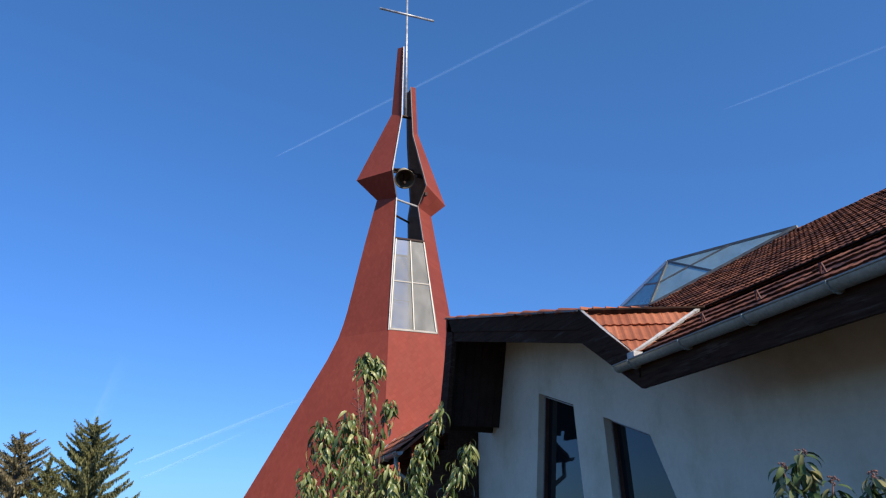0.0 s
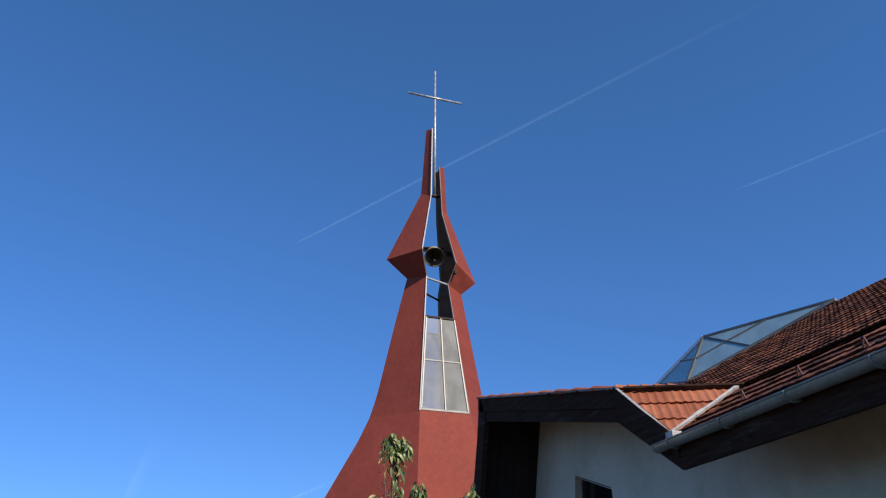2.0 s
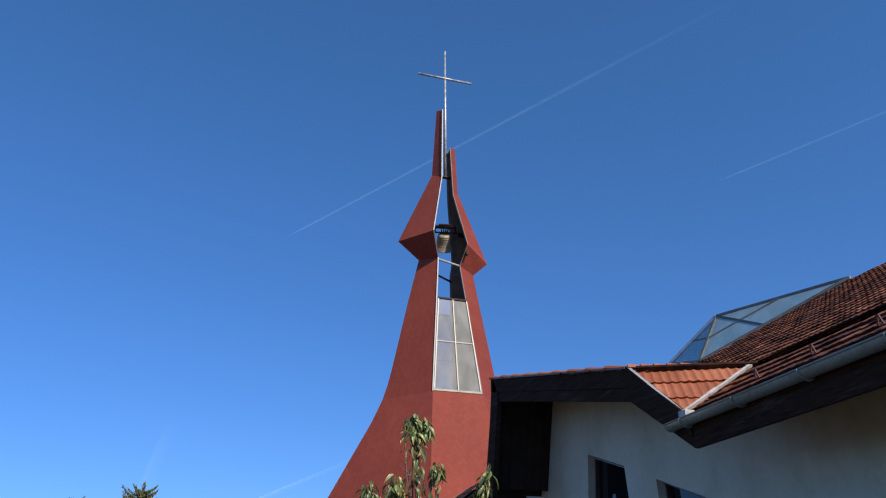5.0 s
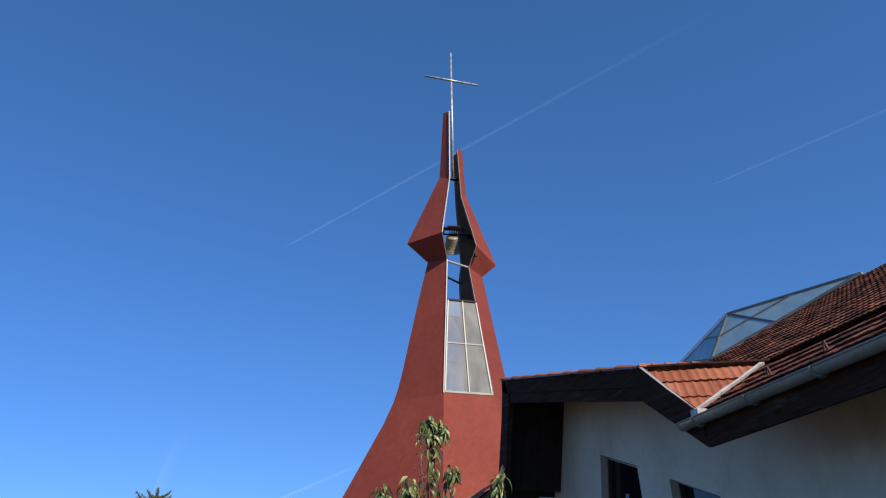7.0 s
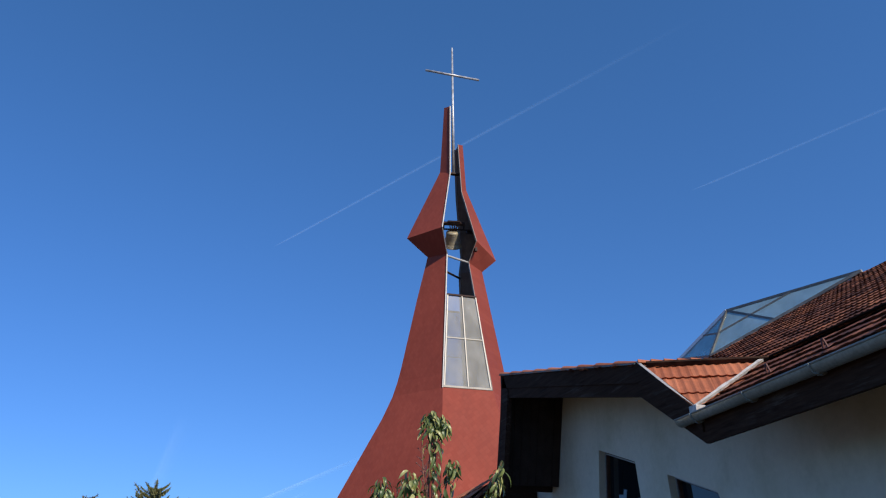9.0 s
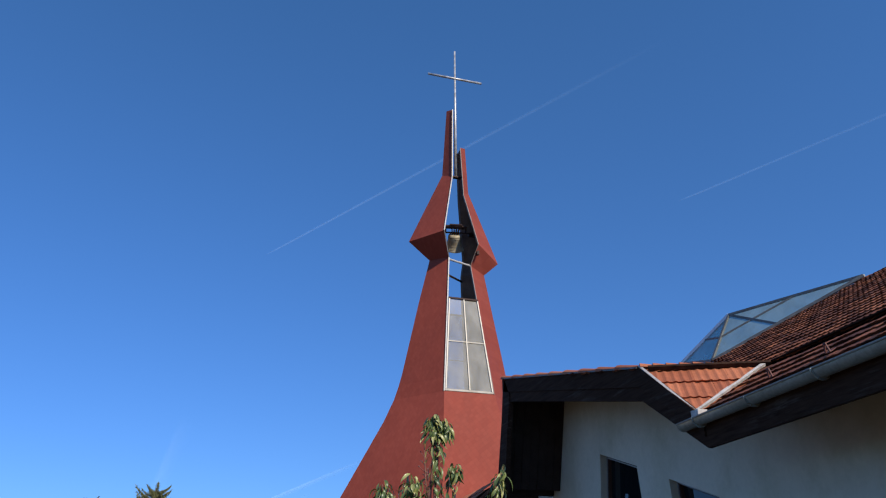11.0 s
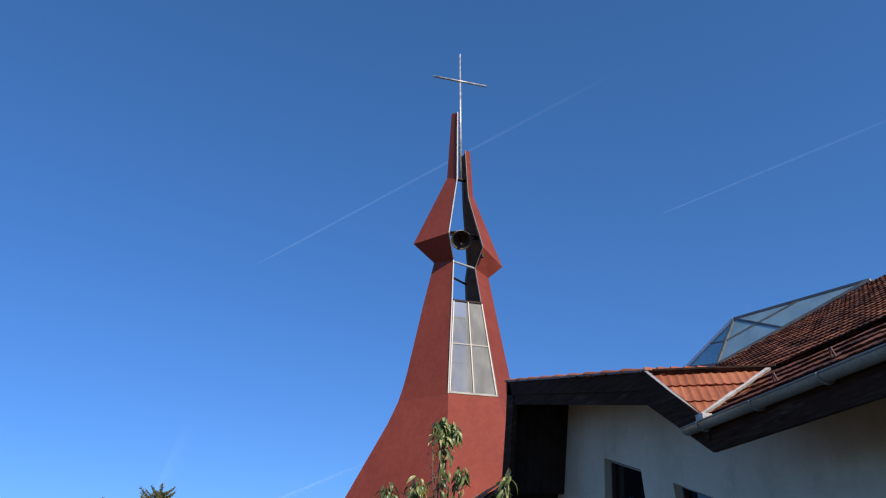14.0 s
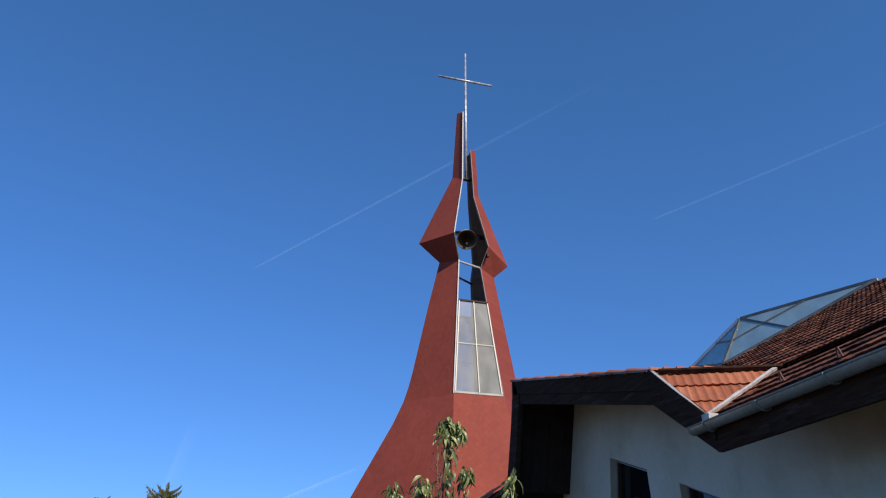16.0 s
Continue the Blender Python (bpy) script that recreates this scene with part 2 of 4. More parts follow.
NEEDLE_DRY = mat_leaf("dry_spruce_needles", (0.095, 0.075, 0.042), (0.185, 0.155, 0.080), (0.29, 0.24, 0.135))
LEAF = mat_leaf("drooping_leaf", (0.052, 0.088, 0.024), (0.15, 0.20, 0.058), (0.48, 0.47, 0.19), 0.36, 0.5)
LEAF2 = mat_leaf("shrub_leaf", (0.035, 0.07, 0.025), (0.08, 0.13, 0.04), (0.30, 0.27, 0.13))
# near-white colour that paints the sun's glint on one skylight bar
GLINT_WHITE = mat_mottled("glint_white", (0.74, 0.74, 0.72), (0.86, 0.86, 0.84), 4, 60, 0.25, 0.1, 0.1)
BAR = mat_mottled("grey_glazing_bar", (0.13, 0.13, 0.12), (0.22, 0.22, 0.20), 4, 60, 0.5, 0.2)
# for mossy ridge mortar and for the dark strip at the roof step
MOSS_AND_STRIP = mat_mottled("dark_moss_and_step_strip", (0.012, 0.008, 0.006), (0.07, 0.035, 0.02), 7, 40, 0.9, 0, 0.5, 0.01, None, 0.1)
HOOK = mat_mottled("reddish_painted_metal", (0.11, 0.035, 0.025), (0.20, 0.065, 0.045), 8, 60, 0.6)
BUD = mat_mottled("pink_buds", (0.17, 0.075, 0.055), (0.33, 0.17, 0.14), 30, 120, 0.7)


# ---------------------------------------------------------------- mesh helpers
def thing(name, label, category, group="", kind="", at=(0, 0, 0)):
    ob = new(name)
    ob.location = at
    return tagged(ob, label, category, group, kind)


def mesh_from(name, bm, material, smooth=False):
    bm.normal_update()
    me = bpy.data.meshes.new(name)
    bm.to_mesh(me)
    bm.free()
    me.materials.append(material)
    if smooth:
        for p in me.polygons:
            p.use_smooth = True
    return me


def part(name, bm, material, parent=None, label="", smooth=False):
    ob = new(name, mesh_from(name, bm, material, smooth))
    ob.parent = parent
    return tagged(ob, label)


def add_box(bm, lo, hi):
    """An upright box between two corners."""
    v = [bm.verts.new((x, y, z)) for x in (lo[0], hi[0]) for y in (lo[1], hi[1]) for z in (lo[2], hi[2])]
    for f in ((0, 1, 3, 2), (4, 6, 7, 5), (0, 4, 5, 1), (2, 3, 7, 6), (0, 2, 6, 4), (1, 5, 7, 3)):
        bm.faces.new([v[i] for i in f])
    return bm


def add_beam(bm, a, b, wide, high, up=(0, 0, 1)):
    """A square-edged bar from a to b."""
    a, b = Vector(a), Vector(b)
    d = (b - a).normalized()
    side = d.cross(Vector(up)).normalized() * wide / 2
    top = side.cross(d).normalized() * high / 2
    r = [[bm.verts.new(p + s * side + t * top) for s, t in ((-1, -1), (1, -1), (1, 1), (-1, 1))] for p in (a, b)]
    for i in range(4):
        j = (i + 1) % 4
        bm.faces.new((r[0][i], r[0][j], r[1][j], r[1][i]))
    bm.faces.new(r[0][::-1]), bm.faces.new(r[1])
    return bm


def add_tube(bm, pts, radii, sides=8, cap=True):
    """A round bar along points, with a radius at each."""
    rings = []
    for i, p in enumerate(pts):
        p = Vector(p)
        d = (Vector(pts[min(i + 1, len(pts) - 1)]) - Vector(pts[max(i - 1, 0)])).normalized()
        u = d.orthogonal() if abs(d.z) > 0.9 else d.cross(Vector((0, 0, 1)))
        u.normalize()
        v = d.cross(u)
        rings.append([bm.verts.new(p + radii[i] * (math.cos(k * math.tau / sides) * u + math.sin(k * math.tau / sides) * v)) for k in range(sides)])
    for r, s in zip(rings, rings[1:]):
        for k in range(sides):
            bm.faces.new((r[k], r[(k + 1) % sides], s[(k + 1) % sides], s[k]))
    if cap:
        bm.faces.new(rings[0][::-1]), bm.faces.new(rings[-1])
    return bm


def add_poly(bm, pts, thick=None):
    """A flat panel through the points; thick: a vector along which it is extruded."""
    a = [bm.verts.new(p) for p in pts]
    bm.faces.new(a)
    if thick is not None:
        b = [bm.verts.new(Vector(p) + Vector(thick)) for p in pts]
        bm.faces.new(b[::-1])
        for i in range(len(a)):
            j = (i + 1) % len(a)
            bm.faces.new((a[i], b[i], b[j], a[j]))
    bmesh.ops.recalc_face_normals(bm, faces=bm.faces)
    return bm


def add_lathe(bm, profile, sides=32, axis_at=(0, 0, 0)):
    rings = []
    for r, z in profile:
        rings.append([bm.verts.new((axis_at[0] + r * math.cos(k * math.tau / sides), axis_at[1] + r * math.sin(k * math.tau / sides), axis_at[2] + z)) for k in range(sides)])
    for r, s in zip(rings, rings[1:]):
        for k in range(sides):
            bm.faces.new((r[k], r[(k + 1) % sides], s[(k + 1) % sides], s[k]))
    return bm


# ---------------------------------------------------------------- ground
bm = bmesh.new()
rings = [[bm.verts.new((r * math.cos(k * math.tau / 48), r * math.sin(k * math.tau / 48), -0.0004 * max(0, r - 100))) for k in range(48)] for r in (12, 60, 300, 1500, 4200)]
bm.faces.new(rings[0])
for r, s in zip(rings, rings[1:]):
    for k in range(48):
        bm.faces.new((r[k], s[k], s[(k + 1) % 48], r[(k + 1) % 48]))
tagged(part("ground", bm, GROUND), "dry autumn grass round the church", "ground", kind="structure")


# ---------------------------------------------------------------- tower
TX, TY = 6.70, 21.0
# outer height and half width; inner height, half slot width and half depth
LEFT = [(17.15, 0.32, 17.09, 0.175, 0.25), (14.50, 0.47, 14.27, 0.25, 0.44), (11.88, 1.57, 11.88, 0.73, 1.13), (11.31, 0.88, 11.25, 0.40, 0.55),
        (9.83, 1.21, 9.83, 0.50, 0.74), (7.60, 1.667, 7.60, 0.682, 1.089), (7.20, 1.765, 7.23, 0.712, 1.147), (6.76, 1.90, 6.83, 0.745, 1.21), (6.10, 2.19, 6.10, 0.843, 1.50), (2.32, 4.20, 2.32, 1.35, 3.00), (0.0, 5.42, 0.0, 1.50, 4.10)]
RIGHT = [(15.72, 0.35, 15.58, 0.11, 0.22), (13.96, 0.45, 13.70, 0.19, 0.30), (11.48, 1.44, 11.72, 0.50, 0.80), (11.02, 0.95, 11.08, 0.33, 0.50),
         (9.83, 1.18, 9.80, 0.44, 0.74), (6.76, 1.79, 6.83, 0.745, 1.21), (2.32, 4.20, 2.32, 1.35, 3.00), (0.0, 5.42, 0.0, 1.50, 4.10)]


def shell(levels, s, tower):
    """One half of the tower: two flanks that meet in an outer ridge, a dark lining and pale edge trims."""
    def ring(zo, a, zi, w, b, inset):
        back = b * (0.6 if s < 0 and zi > 7 else 1.0)
        if inset:
            return [(s * (w + 0.03), -b + 0.13, zi), (s * (a - 0.16), 0, zo), (s * (w + 0.03), back - 0.10, zi)]
        return [(s * w, -b, zi), (s * a, 0, zo), (s * w, back, zi)]

    out = bmesh.new()
    rs = [[out.verts.new(p) for p in ring(*lv, False)] for lv in levels]
    for r, q in zip(rs, rs[1:]):
        for k in range(2):
            out.faces.new((r[k], r[k + 1], q[k + 1], q[k]) if s > 0 else (r[k], q[k], q[k + 1], r[k + 1]))
    cap = [out.verts.new(p) for p in ring(*levels[0], True)]
    out.faces.new((rs[0][0], rs[0][1], cap[1], cap[0])), out.faces.new((rs[0][1], rs[0][2], cap[2], cap[1]))
    cladding = part("cladding", out, RED, tower, "red shingle cladding")
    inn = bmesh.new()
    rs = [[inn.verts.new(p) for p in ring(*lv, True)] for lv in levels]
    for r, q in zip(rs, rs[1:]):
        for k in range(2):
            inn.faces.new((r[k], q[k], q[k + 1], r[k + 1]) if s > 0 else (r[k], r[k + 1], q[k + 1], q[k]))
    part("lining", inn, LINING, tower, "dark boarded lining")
    for front in (0, 2):
        tr = bmesh.new()
        edge = [lv for lv in levels if lv[2] > 6.5]
        a = [Vector(ring(*lv, False)[front]) for lv in edge]
        c = [Vector(ring(*lv, True)[front]) for lv in edge]
        for i in range(len(edge) - 1):
            o1, o2, i1, i2 = a[i], a[i + 1], c[i], c[i + 1]
            e = Vector((-s * 0.015, -0.015 if front == 0 else 0.015, 0))
            q = [tr.verts.new(p) for p in (o1 + e - Vector((-s * (0.035 if s < 0 else 0.02), 0, 0)), o1 + e, i1 + Vector((-s * 0.015, 0, 0)), i1)]
            w = [tr.verts.new(p) for p in (o2 + e - Vector((-s * (0.035 if s < 0 else 0.02), 0, 0)), o2 + e, i2 + Vector((-s * 0.015, 0, 0)), i2)]
            for k in range(3):
                tr.faces.new((q[k], q[k + 1], w[k + 1], w[k]))
        bmesh.ops.recalc_face_normals(tr, faces=tr.faces)
        # the right-hand front trim takes the copy darkened for its unlit side
        part("edge_trim", tr, LINING if front else TRIM if s < 0 else TRIM_SHADED, tower, "dark rear edge" if front else "metal edge trim")
    return cladding


def church_tower():
    tower = thing("church_tower", "tall flared church tower with red shingle cladding and an open belfry", "tower", at=(TX, TY, 0))
    shell(LEFT, -1, tower)
    shell(RIGHT, 1, tower)
    for s in (-1, 1):
        bm = bmesh.new()
        lv = [q for q in LEFT if q[2] < 6.9]
        r = [(bm.verts.new((-w, s * b, z)), bm.verts.new((w, s * b, z))) for _, _, z, w, b in lv]
        for p, q in zip(r, r[1:]):
            bm.faces.new((p[0], p[1], q[1], q[0]) if s < 0 else (p[0], q[0], q[1], p[1]))
        part("front_panel" if s < 0 else "rear_panel", bm, RED, tower, "red shingle panel below the window")
        # window: a slanting frame that narrows upwards
        z0, z1, w0, w1, b0, b1 = 6.87, 9.80, 0.72, 0.46, 1.19, 0.73
        window = part("tower_window", add_beam(bmesh.new(), (-w0, s * b0, z0), (w0, s * b0, z0), 0.06, 0.055), WIN_WHITE, tower, "tapering white-framed window")

        def at(u, v):
            w = w0 + (w1 - w0) * v
            return Vector((u * w, s * (b0 + (b1 - b0) * v), z0 + (z1 - z0) * v))

        for u, wd in ((-0.97, 0.032), (0.02, 0.028), (0.97, 0.032)):
            part("window_bar", add_beam(bmesh.new(), at(u, 0.01), at(u, 1.0), wd, 0.06, (0, 1, 0)), WIN_WHITE, window)
        part("window_bar", add_beam(bmesh.new(), at(-0.97, 0.52), at(0.97, 0.52), 0.032, 0.036), WIN_WHITE, window)
        part("head_rail", add_beam(bmesh.new(), at(-1.02, 1.01), at(1.02, 1.01), 0.07, 0.05), IRON, window, "dark head rail")
        for u0, u1 in ((-0.96, 0.0), (0.04, 0.96)):
            for v0, v1 in ((0.01, 0.51), (0.53, 0.995)):
                bm = bmesh.new()
                add_poly(bm, [at(u0, v0), at(u1, v0), at(u1, v1), at(u0, v1)], (0, 0.012, 0))
                pane = part("pane", bm, MILK, window, "obscured grey glass")
                pane.visible_shadow = False
    part("tie_beam", add_tube(bmesh.new(), [(-0.42, -0.50, 11.22), (0.35, -0.46, 11.08)], [0.035, 0.035]), TRIM, tower, "pale tie bar")
    part("tie_beam", add_tube(bmesh.new(), [(-0.46, -0.55, 10.66), (0.46, 0.62, 10.95)], [0.035, 0.035]), IRON, tower, "dark tie bar")
    part("tie_beam", add_beam(bmesh.new(), (-0.17, -0.02, 14.5), (0.19, -0.02, 14.5), 0.14, 0.04), IRON, tower, "dark bracket that holds the mast")
    part("belfry_beam", add_beam(bmesh.new(), (-0.75, 0.0, 12.40), (-0.42, 0.0, 12.40), 0.10, 0.10), IRON, tower, "iron bearing beam")
    part("belfry_beam", add_beam(bmesh.new(), (0.44, 0.0, 12.40), (0.85, 0.0, 12.40), 0.10, 0.10), IRON, tower, "iron bearing beam")
    part("bracket", add_box(bmesh.new(), (0.46, -0.78, 11.38), (0.53, -0.66, 11.50)), IRON, tower, "small dark bracket")
    return tower


church_tower()

cross = thing("cross", "slender bright metal cross on top of the church tower", "cross", at=(6.69, 21.0, 14.5))
part("mast", add_tube(bmesh.new(), [(0.02, 0, 0), (0.01, 0, 2.6), (0, 0, 5.38)], [0.055, 0.045, 0.03], 10), STEEL, cross, "slender steel mast", True)
part("crossbar", add_tube(bmesh.new(), [(-1.01, -0.02, 4.13), (1.01, -0.02, 4.13)], [0.042, 0.042], 10), STEEL, cross, "steel crossbar", True)

# bell: its origin is the axle about which it swings
PIVOT = (6.68, 21.0, 12.42)
bell = thing("bell", "weathered bronze bell swinging in the open belfry", "bell", at=PIVOT)
OUTER = [(0.0, -0.25), (0.11, -0.25), (0.18, -0.265), (0.212, -0.30), (0.222, -0.38), (0.230, -0.48), (0.246, -0.58), (0.272, -0.67), (0.305, -0.735), (0.33, -0.77), (0.33, -0.79)]
INNER = [(0.33, -0.79), (0.30, -0.785), (0.275, -0.735), (0.235, -0.64), (0.205, -0.52), (0.192, -0.40), (0.165, -0.32), (0.0, -0.30)]
part("bell_body", add_lathe(bmesh.new(), OUTER), BRONZE, bell, "pale bronze bell wall", True)
part("bell_inside", add_lathe(bmesh.new(), INNER), BRONZE_SHADED, bell, "bronze inside, darkened for shade", True)
bm = bmesh.new()
for z, r in ((-0.315, 0.213), (-0.36, 0.220), (-0.60, 0.250), (-0.71, 0.292)):
    add_lathe(bm, [(r - 0.008, z + 0.012), (r + 0.006, z + 0.006), (r + 0.006, z - 0.006), (r - 0.004, z - 0.012)])
part("moulding", bm, BRONZE, bell, "raised bronze bands", True)
bm = bmesh.new()
for k in range(4):
    x = -0.12 + 0.08 * k
    add_tube(bm, [(x, -0.05, -0.05), (x * 0.8, -0.06, -0.17), (x * 0.7, -0.03, -0.28)], [0.016, 0.02, 0.02], 6)
    add_tube(bm, [(x, 0.05, -0.05), (x * 0.8, 0.06, -0.17), (x * 0.7, 0.03, -0.28)], [0.016, 0.02, 0.02], 6)
part("crown", bm, IRON, bell, "iron hanger straps", True)
bm = bmesh.new()
add_beam(bm, (-0.34, 0, 0.0), (0.36, 0, 0.0), 0.13, 0.09)
add_beam(bm, (-0.20, 0, 0.06), (0.20, 0, 0.06), 0.11, 0.06)
add_tube(bm, [(-0.48, 0, -0.2), (0.55, 0, -0.2)], [0.03, 0.03], 8)
for x in (-0.32, 0.34):
    add_beam(bm, (x, 0, 0.0), (x, 0, -0.22), 0.05, 0.05, (0, 1, 0))
part("yoke", bm, IRON, bell, "rusty iron yoke")
clapper = part("clapper", add_tube(bmesh.new(), [(0, 0, 0), (0, 0, -0.33), (0, 0, -0.40), (0, 0, -0.45), (0, 0, -0.50), (0, 0, -0.55)], [0.02, 0.022, 0.03, 0.06, 0.05, 0.022], 10), IRON, bell, "iron clapper", True)
clapper.location = (0, 0, -0.32)
for p in bell.children:
    p.location.z += 0.2


# ---------------------------------------------------------------- house
MAIN = 0.60                       # rise per metre of the main roof
WALLX = 6.15
E0, A0, P0, V0 = Vector((5, 7.05, 3.40)), Vector((5, 8.08, 4.205)), Vector((5, 12.77, 5.27)), Vector((6.36, 7.37, 4.195))
SKEW = 0.08                       # the eave runs this much out of line with the ridge, metre for metre


def roof_z(x):
    return 3.40 + MAIN * (x - 5.0)


RIDGE = 10.4
house = thing("wall_house", "white plastered church hall wall under a dark eave", "wall", kind="structure")

# long wall with two tapering windows whose heads slant with the roof
W1 = [(11.44, 3.755), (10.33, 3.405), (10.06, 0.90), (11.85, 0.90)]
W2 = [(9.51, 3.11), (8.44, 2.755), (7.47, 0.90), (9.33, 0.90)]


def wall_with_windows():
    """Plaster wall in the plane x = WALLX, split into panels round the two openings."""
    bm = bmesh.new()

    def panel(pts):
        bm.faces.new([bm.verts.new((WALLX, y, z)) for y, z in pts])
        bm.faces.new([bm.verts.new((WALLX + 0.3, y, z)) for y, z in reversed(pts)])

    panel([(-9.0, 0), (7.47, 0), W2[2], W2[1], (8.44, 4.22), (7.5, 3.92), (7.0, 3.84), (-9.0, 3.84)])
    panel([(7.47, 0), (9.33, 0), W2[3], W2[2]])
    panel([W2[1], W2[0], (9.51, 4.48), (8.44, 4.22)])
    panel([(9.33, 0), (10.06, 0), W1[2], W1[1], (10.31, 4.67), (9.51, 4.48), W2[0], W2[3]])
    panel([(10.06, 0), (11.85, 0), W1[3], W1[2]])
    panel([W1[1], W1[0], (11.41, 4.94), (10.31, 4.67)])
    panel([(11.85, 0), (14.9, 0), (14.9, 3.6), (13.09, 3.6), (12.70, 5.2), (11.41, 4.94), W1[0], W1[3]])
    for q in (W1, W2, [(-9.0, 0), (-9.0, 3.84), (7.0, 3.84), (7.5, 3.92), (8.44, 4.22), (9.51, 4.48), (10.31, 4.67), (11.41, 4.94), (12.70, 5.2), (13.09, 3.6), (14.9, 3.6), (14.9, 0)]):
        for (y0, z0), (y1, z1) in zip(q, q[1:] + q[:1]):
            bm.faces.new([bm.verts.new(p) for p in ((WALLX, y0, z0), (WALLX, y1, z1), (WALLX + 0.3, y1, z1), (WALLX + 0.3, y0, z0))])
    bmesh.ops.remove_doubles(bm, verts=bm.verts, dist=0.0005)
    bmesh.ops.recalc_face_normals(bm, faces=bm.faces)
    return part("plaster", bm, PLASTER, house, "rough white plaster")


wall_with_windows()


def window_unit(name, q, label):
    """Brown timber frame and dark glass set back in the reveal."""
    win = thing(name, label, "window", kind="structure")
    x = WALLX + 0.16
    c = [Vector((x, y, z)) for y, z in q]
    mid = sum(c, Vector()) / 4
    ins = [p + (mid - p) * 0.01 for p in c]
    for i in range(4):
        part("window_frame", add_beam(bmesh.new(), ins[i], ins[(i + 1) % 4], 0.09, 0.08, (1, 0, 0)), BROWNWOOD, win, "brown timber frame")
        strip = [p + Vector((-0.05, 0, 0)) + (mid - p) * 0.035 for p in c]
        part("sealing_strip", add_beam(bmesh.new(), strip[i], strip[(i + 1) % 4], 0.014, 0.014, (1, 0, 0)), TRIM, win, "pale sealing strip")
    bm = bmesh.new()
    g = [p + (mid - p) * 0.05 + Vector((0.02, 0, 0)) for p in c]
    add_poly(bm, g, (0.02, 0, 0))
    part("pane", bm, WINDOWGLASS, win, "dark glass that mirrors the sky")
    return win


window_unit("window_1", W1, "tapering window with brown timber frame and dark glass")
window_unit("window_2", W2, "wide tapering window with brown timber frame and dark glass")

# closing walls of the house, unseen sides
bm = bmesh.new()
add_box(bm, (6.15, -9.3, 0), (15.8, -9.0, 3.3))
add_box(bm, (15.5, -9.0, 0), (15.8, 13.5, 3.3))
add_box(bm, (6.5, 13.45, 0), (15.5, 13.7, 3.3))
tagged(part("wall_rear", bm, PLASTER), "plain white plastered rear walls", "wall", kind="structure")

# boarded cheek that closes the deep overhang at the gable's far end
porch = thing("wall_cheek", "dark stained timber boarding at the end of the gable overhang", "wall", kind="structure")
for k in range(7):
    x = 5.06 + 0.156 * k
    bm = bmesh.new()
    d = 0.006 * (k % 2)
    add_poly(bm, [(x, 12.64 + d, 4.92), (x + 0.15, 12.64 + d, 4.92), (x + 0.15, 13.06 + d, 3.36), (x, 13.06 + d, 3.36)], (0, 0.05, 0.012))
    part("board", bm, SOFFIT, porch)

# soffits and fascias
eave = thing("eave_trim", "dark stained timber fascias and soffit of the roof edge", "trim", kind="structure")


def eave_x(x, y):
    """x on a line along the eave that leaves the corner at x."""
    return x - SKEW * max(0.0, 6.98 - y)


bm = bmesh.new()
add_poly(bm, [(eave_x(5.0, -9.2), -9.2, 3.05), (5.0, 6.9, 3.05), (6.2, 7.0, 3.84), (6.2, -9.2, 3.84)], (0, 0, 0.03))
part("soffit", bm, SOFFIT, eave)
bm = bmesh.new()
add_poly(bm, [(eave_x(4.985, -9.2), -9.2, 3.03), (4.985, 6.90, 3.03), (4.985, 6.90, 3.37), (eave_x(4.985, -9.2), -9.2, 3.37)], (0.045, 0, 0))
part("fascia", bm, DARKWOOD, eave)


def rake(a, b, drops_a, drops_b, x0, x1, label=""):
    """A board along the sloping roof edge from a to b; at each end its top and bottom drop below the edge."""
    bm = bmesh.new()
    pts = [(x0, a.y, a.z - drops_a[0]), (x0, b.y, b.z - drops_b[0]), (x0, b.y, b.z - drops_b[1]), (x0, a.y, a.z - drops_a[1])]
    add_poly(bm, pts, (x1 - x0, 0, 0))
    return part("bargeboard", bm, DARKWOOD, eave, label)


E1 = Vector((5, 6.90, 3.36))
rake(A0, P0, (-0.03, 0.235), (-0.03, 0.235), 4.965, 5.03)
rake(A0, P0, (0.229, 0.41), (0.229, 0.41), 4.985, 5.04, "lower board, scuffed along its edge")
rake(E1, A0, (0.0, 0.21), (-0.03, 0.235), 4.965, 5.03)
rake(E1, A0, (0.204, 0.33), (0.229, 0.41), 4.985, 5.04)
# a narrow dark drip strip under the verge tiles
part("drip_strip", add_beam(bmesh.new(), A0 + Vector((-0.045, 0, 0.012)), P0 + Vector((-0.045, 0, 0.012)), 0.02, 0.02), BAR, eave, "grey metal drip strip")
bm = bmesh.new()
add_poly(bm, [(4.965, 12.66, 5.25), (4.965, 12.44, 4.90), (4.965, 12.84, 3.2), (4.965, 13.22, 3.2)], (0.09, 0, 0))
part("bargeboard", bm, DARKWOOD, eave, "steep end board of the gable")
bm = bmesh.new()
add_poly(bm, [(5.05, 8.04, 3.80), (6.2, 8.04, 3.93), (6.2, 12.75, 5.06), (5.05, 12.75, 4.92)], (0, 0, 0.03))
add_poly(bm, [(5.05, 6.9, 3.05), (6.2, 7.0, 3.80), (6.2, 8.04, 3.93), (5.05, 8.04, 3.80)], (0, 0, 0.03))
part("soffit", bm, SOFFIT, eave)


